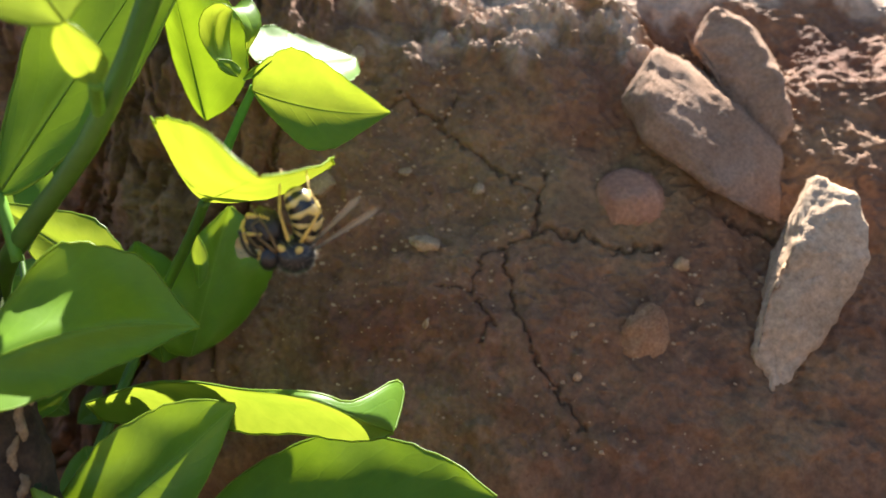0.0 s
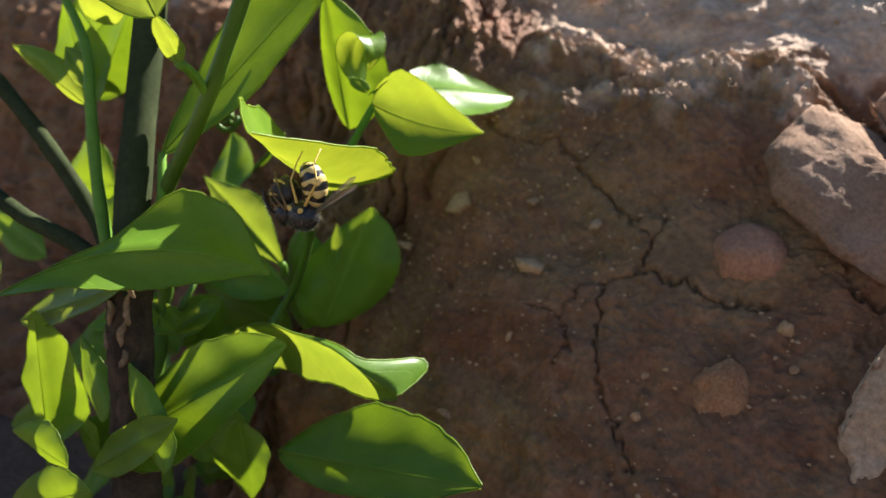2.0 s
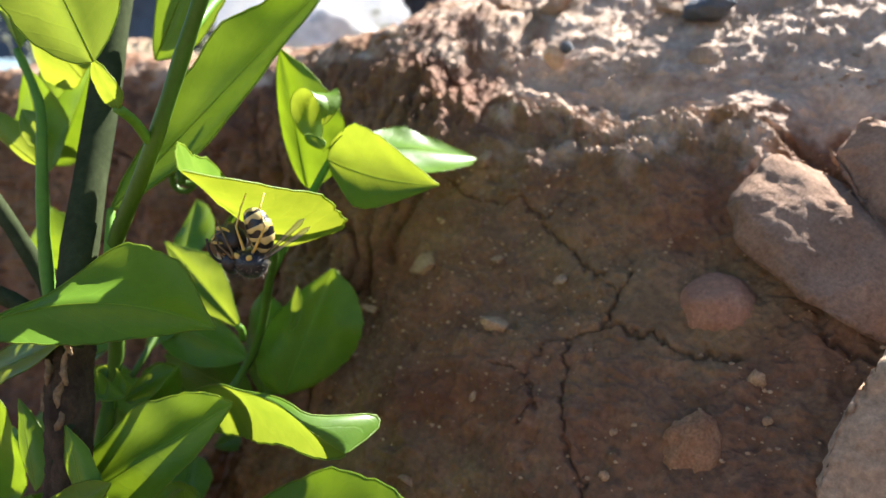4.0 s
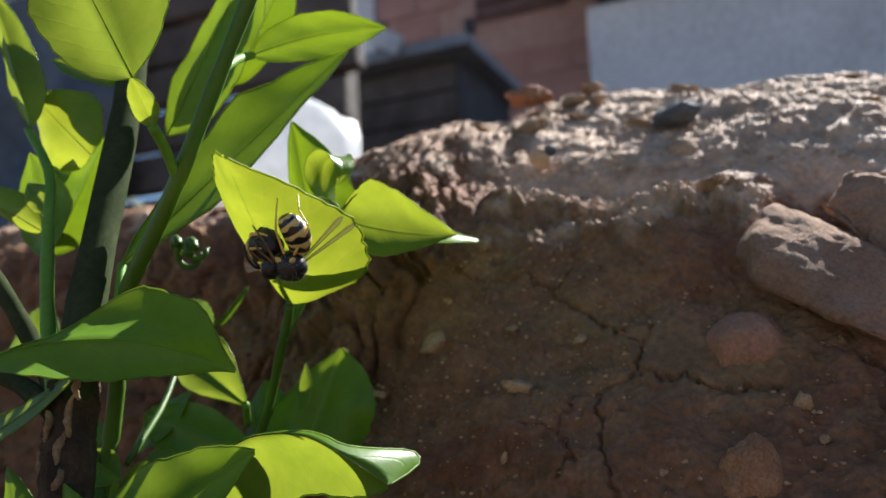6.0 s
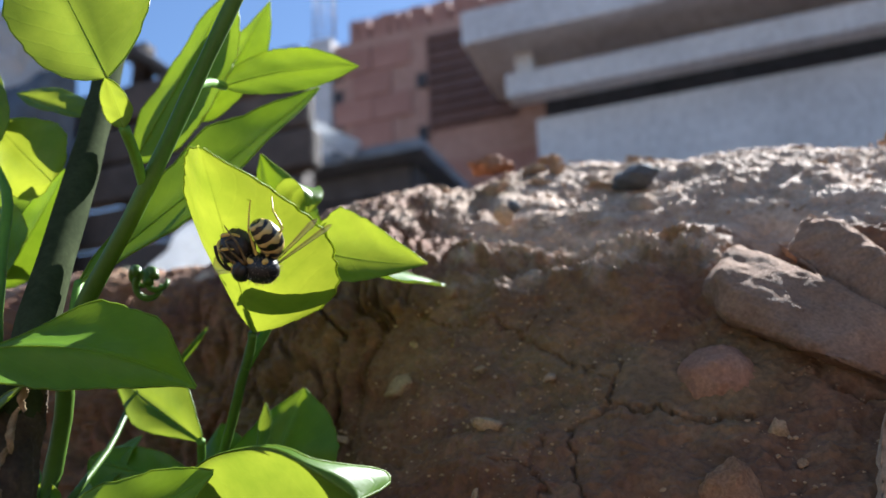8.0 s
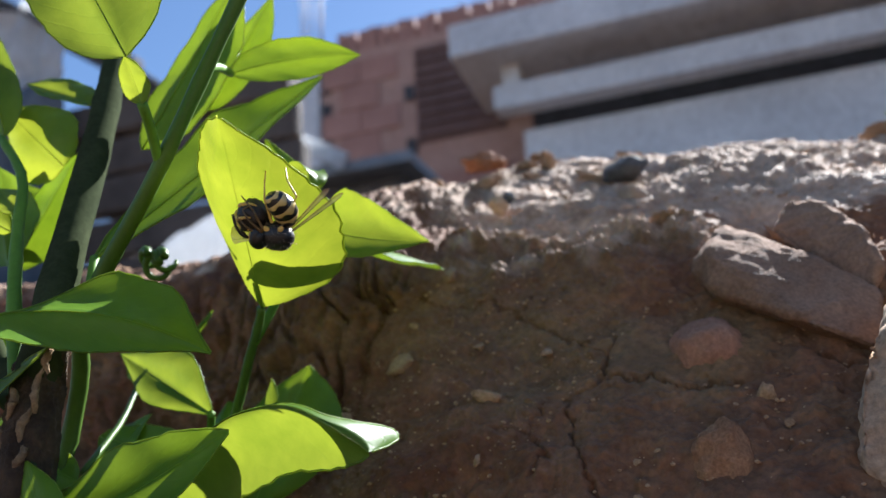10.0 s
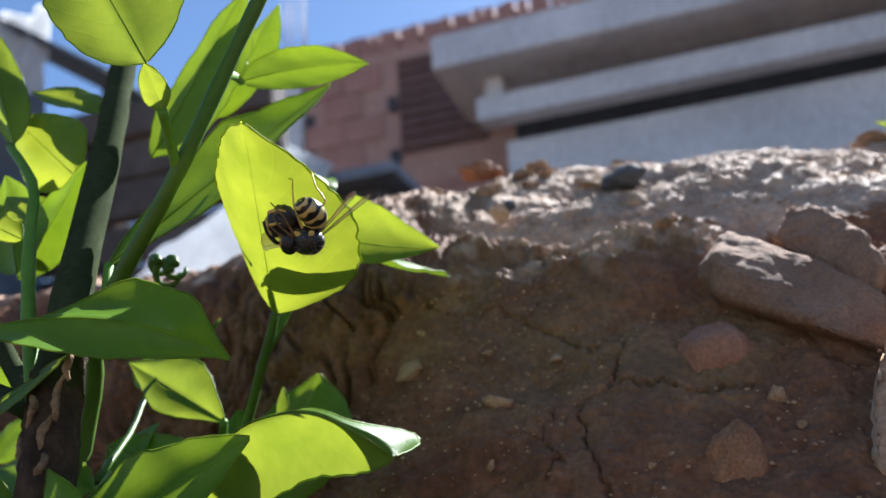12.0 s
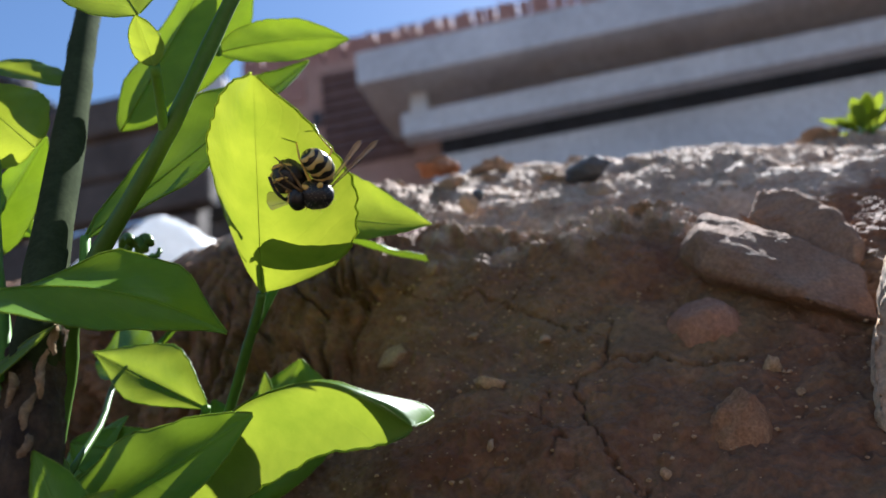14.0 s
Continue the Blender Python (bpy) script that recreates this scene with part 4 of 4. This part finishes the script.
facade = block("wall", building, M_MORTAR, (-2.36, 3.4, FRONT + .02, FRONT + .22, 0.0, 3.04))
block("column", building, M_CONCRETE, (-2.56, -2.37, FRONT, FRONT + .2, 0.0, 3.12), .01, "grey concrete corner column")
block("slab", building, M_CONCRETE, (-1.12, 3.6, 3.80, 4.598, 2.33, 2.54), .01, "projecting grey concrete floor slab")
block("beam", building, M_CONCRETE, (-0.93, 3.6, 4.00, 4.14, 2.05, 2.20), .01)
block("post", building, M_CONCRETE, (-0.87, -0.77, 4.03, 4.13, 2.202, 2.328))
block("panel", building, M_CONCRETE, (-0.81, 3.6, 4.20, 4.30, 0.0, 1.98), .01)
# near-black panel stands in for the shade under the slab
block("gap_shade", building, M_DARK, (-0.80, 3.6, 4.50, 4.59, 1.7, 2.32))
# brick colour darkened to carry the shade on the screen
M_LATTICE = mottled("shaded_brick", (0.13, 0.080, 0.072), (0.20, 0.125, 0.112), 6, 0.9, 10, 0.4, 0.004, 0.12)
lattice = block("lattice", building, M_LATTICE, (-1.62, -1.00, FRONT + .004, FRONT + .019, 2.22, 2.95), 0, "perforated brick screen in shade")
slat_bm = bmesh.new()
box(slat_bm, -.30, .30, -.012, .012, -.016, .016, .003)
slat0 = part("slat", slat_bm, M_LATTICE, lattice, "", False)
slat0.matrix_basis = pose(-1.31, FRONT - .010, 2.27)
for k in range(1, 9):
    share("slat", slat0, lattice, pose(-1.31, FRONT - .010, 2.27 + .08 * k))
# near-black boxes stand in for the shade inside brick holes
for k in range(5):
    block("hole_shade", building, M_DARK, (-2.352, -2.28, FRONT + .006, FRONT + .018, 1.95 + .2 * k, 2.06 + .2 * k))
    block("hole_shade", building, M_DARK, (-1.70, -1.63, FRONT - .012, FRONT - .004, 1.95 + .2 * k, 2.06 + .2 * k)) if k in (1, 3) else None
rod_bm = bmesh.new()
tube(rod_bm, [(0, 0, 0), (0.004, 0, 0.3), (0, 0, 0.62)], [.006] * 3, 6)
rod0 = part("rebar", rod_bm, M_METAL, building, "thin steel rods above the column")
rod0.matrix_basis = pose(-2.54, FRONT + .05, 3.10)
for k, dx in enumerate((.03, .07, .13, .17)):
    share("rebar", rod0, building, pose(-2.54 + dx, FRONT + .05 + .03 * (k % 3), 3.10, 0, 1 - k % 3, 0))

shed = tagged(new("shed"), "low dark shed with a flat slate-grey roof", "shed")
block("roof", shed, M_ROOF, (-1.6, -0.90, 2.5, 3.3, 1.17, 1.215), .008)
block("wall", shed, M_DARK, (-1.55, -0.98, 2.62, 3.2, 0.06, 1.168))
for k in range(4):
    block("board", shed, M_WOOD, (-1.54, -0.99, 2.595, 2.618, 0.72 + .11 * k, 0.82 + .11 * k), .004)
board_ = block("barge_board", shed, M_PLASTIC, (-.20, .20, -.012, .012, -.035, .035), .005, "pale slanting board")
board_.matrix_basis = pose(-1.32, 2.46, 1.30, 0, 32, 0)

fence = tagged(new("plank_fence"), "weathered grey-brown horizontal log and plank fence", "fence")
for k in range(9):
    bm = bmesh.new()
    box(bm, -2.2, -0.86 - .02 * (k % 3), 1.6 + 0.012 * (k % 2), 1.655, 0.06 + 0.12 * k, 0.165 + 0.12 * k, 0.012)
    part("plank", bm, M_WOOD, fence, "", False)
for px in (-2.0, -1.45, -.95):
    block("post", fence, M_WOOD, (px - .03, px + .03, 1.66, 1.72, 0.05, 1.14), .006)


def sheet_bm(w, h, folds, depth, nu=40, nv=24, seed=3):
    """A hanging crumpled sheet with some thickness."""
    bm = bmesh.new()
    rows = []
    for side in (0, 1):
        g = []
        for j in range(nv + 1):
            r = []
            for i in range(nu + 1):
                u, v = i / nu, j / nv
                y = depth * (math.sin(u * folds * 6.28 + 2 * math.sin(v * 3)) * 0.6 + noise.noise(Vector((u * 6, v * 4, seed))) * 1.2) + side * 0.004
                r.append(bm.verts.new((u * w, y, v * h + 0.02 * h * math.sin(u * 9))))
            g.append(r)
        rows.append(g)
    for side, g in enumerate(rows):
        for j in range(nv):
            for i in range(nu):
                q = (g[j][i], g[j][i + 1], g[j + 1][i + 1], g[j + 1][i])
                bm.faces.new(q if side == 0 else tuple(reversed(q)))
    return bm


plastic = tagged(part("plastic_sheet", sheet_bm(.75, .34, 7, .03), M_PLASTIC), "crumpled white plastic sheet hung under a roof edge", "plastic sheet")
plastic.matrix_basis = pose(-2.38, 1.56, 1.145, 0, 0, 0)
tarp = tagged(part("tarpaulin", sheet_bm(1.2, .80, 4, .04, seed=8), M_TARP), "blue-grey tarpaulin hanging on the fence", "tarpaulin")
tarp.matrix_basis = pose(-2.75, 1.50, .34, 0, 0, 0)
lean_to = tagged(new("lean_to_roof"), "dark corrugated lean-to roof edge on thin posts", "roof")
bm = bmesh.new()
for k in range(26):
    x = -.9 + k * .05
    box(bm, x, x + .028, -.25, .25, -.008, .008, .003)
    box(bm, x + .024, x + .054, -.25, .25, -.014, .002, .003)
roof_ = part("sheet", bm, M_STONE_DARK, lean_to, "", False)
roof_.matrix_basis = pose(-1.72, 1.80, 1.43, 0, 34, 0)
for px in (-2.2, -1.6):
    block("post", lean_to, M_WOOD, (px - .025, px + .025, 1.80, 1.85, .06, 1.40 + (-1.6 - px) * .4), .005)


def lump(name, at, radii, turn, mat, seed, label, category):
    ob = stone(name, at, radii, turn, mat, seed, "", 0.35, 0.5, 4)
    return tagged(ob, label, category)


lump("plastic_sack", (-.360, .550, .190), (.088, .055, .098), (0, 8, 10), M_PLASTIC, 71, "crumpled white plastic sack standing on the soil", "sack")
lump("rubble", (-.235, .370, .128), (.045, .030, .040), (0, -10, 30), M_WHITESTONE, 74, "pale grey plaster rubble on the soil", "rubble")
lump("rubble", (-.110, .420, .135), (.050, .030, .045), (0, 10, 0), M_WHITESTONE, 77, "pale plaster rubble behind the bank", "rubble")
lump("clod", (-.34, .34, .10), (.09, .06, .045), (0, 0, 20), M_STONE_TAN, 79, "sunlit orange-brown clod of soil", "soil clod")


def weed(at, seed):
    """A dry pale weed: curling stalks with tiny leaves."""
    rng = random.Random(seed)
    root = tagged(new("dry_weed"), "pale dry curling weed on the yard soil", "weed", "weeds behind the plant")
    root.matrix_basis = pose(*at)
    for _ in range(9):
        a = rng.uniform(0, 6.28)
        p = Vector((0, 0, 0))
        pts = [p.copy()]
        d = Vector((math.cos(a) * .6, math.sin(a) * .6, 1)).normalized()
        for k in range(7):
            d = (d + Vector((rng.uniform(-.6, .6), rng.uniform(-.6, .6), rng.uniform(-.5, .35)))).normalized()
            p = p + d * rng.uniform(.007, .013)
            p.z = max(p.z, 0.001)
            pts.append(p.copy())
        bm = bmesh.new()
        tube(bm, spline(pts, 18), [.0011 * (1.1 - i / 18) for i in range(18)], 5)
        for q in pts[2:]:
            bmesh.ops.create_icosphere(bm, subdivisions=1, radius=.0026, matrix=Matrix.Translation(q + Vector((rng.uniform(-.003, .003), rng.uniform(-.003, .003), .001))) @ Matrix.Diagonal((1.4, .8, .5, 1)))
        part("stalk", bm, M_WEED, root)
    return root


def tuft(at, seed, size):
    """A low green weed: a rosette of small pointed leaves on short stalks."""
    rng = random.Random(seed)
    root = tagged(new("green_weed"), "small pale green weed growing on the bank's top", "weed")
    root.matrix_basis = pose(*at)
    for _ in range(26):
        a, rise = rng.uniform(0, 6.28), rng.uniform(.25, 1.1)
        d = Vector((math.cos(a), math.sin(a), rise)).normalized()
        foot = d * size * rng.uniform(.1, .45)
        tip = foot + d * size * rng.uniform(.45, .8)
        side = d.cross(Vector((0, 0, 1))).normalized() * size * .14
        lb, _rib = leaf_bm(foot, tip, side, -side, (0, 0, size * .05), seed=rng.randint(0, 999), nu=10, nv=3)
        blade = part("leaf", lb, M_YOUNG, root)
        blade.data.materials.append(M_RIM)
        sb = bmesh.new()
        tube(sb, [Vector((0, 0, 0)), foot * .6, foot], [size * .02] * 3, 5)
        part("leaf_stalk", sb, M_TWIG, blade)
    return root


M_WEED = mottled("dry_weed", (0.22, 0.25, 0.15), (0.42, 0.44, 0.32), 120, 0.8, 6, 0.3, 0.0005)
for k in range(9):
    weed((-.43 + .03 * k + .01 * (k % 2), .30 + .05 * (k % 3), .102), 200 + k)
tuft((.0915, .2060, .1245), 401, .012)


# ---- the brick courses, last ----
brick_bm = bmesh.new()
box(brick_bm, -.148, .148, 0, .03, -.094, .094, .006)
brick0 = part("brick", brick_bm, M_BRICK, facade, "", False)
brick0.matrix_basis = pose(-2.20, FRONT, 1.30)
for j in range(9):
    for i in range(12):
        x, z = -2.20 + .302 * i + (.15 if j % 2 else 0), 1.30 + .196 * j
        if (i, j) == (0, 0) or x > 1.2 or (z > 2.05 and x > -1.75):
            continue
        share("brick", brick0, facade, pose(x, FRONT + .002 * ((i * 7 + j * 3) % 4), z))
cap_bm = bmesh.new()
box(cap_bm, -.035, .035, -.08, .08, 0, .19, .006)
cap0 = part("brick", cap_bm, M_BRICK, facade, "", False)
cap0.matrix_basis = pose(-2.20, FRONT + .12, 3.042)
for k in range(1, 44):
    share("brick", cap0, facade, pose(-2.20 + .079 * k, FRONT + .12 + .01 * (k % 3), 3.042, 0, ((k * 37) % 7) - 3, ((k * 13) % 9) - 4))


# ---- what moves ----
def motions():
    rows = [(0.0, -.0128, .0642, .0826, -14, 0, 2), (1.5, -.0126, .0642, .0821, -12, 0, 0), (3.2, -.0116, .0642, .0816, -10, 0, 4),
            (5.3, -.0122, .0642, .0818, 4, 0, 18), (7.5, -.0126, .0644, .0819, 12, 0, 20), (10.5, -.0124, .0646, .0818, 14, 0, 18),
            (12.5, -.0122, .0655, .0823, 14, -4, 16), (14.0, -.0128, .0658, .0833, 14, -6, 12)]
    for thing in (wasp, prey):
        walk(thing, [(t, pose(*p)) for t, *p in rows])
    joint = Vector((.0005, .0005, -.0059))
    curls = [(0.0, 0), (3.2, 0), (5.3, 12), (7.5, 28), (10.5, 38), (14.0, 42)]
    walk(ab, [(t, Matrix.Translation(joint) @ pose(0, 0, 0, a, 0, 0) @ Matrix.Translation(-joint)) for t, a in curls])


motions()
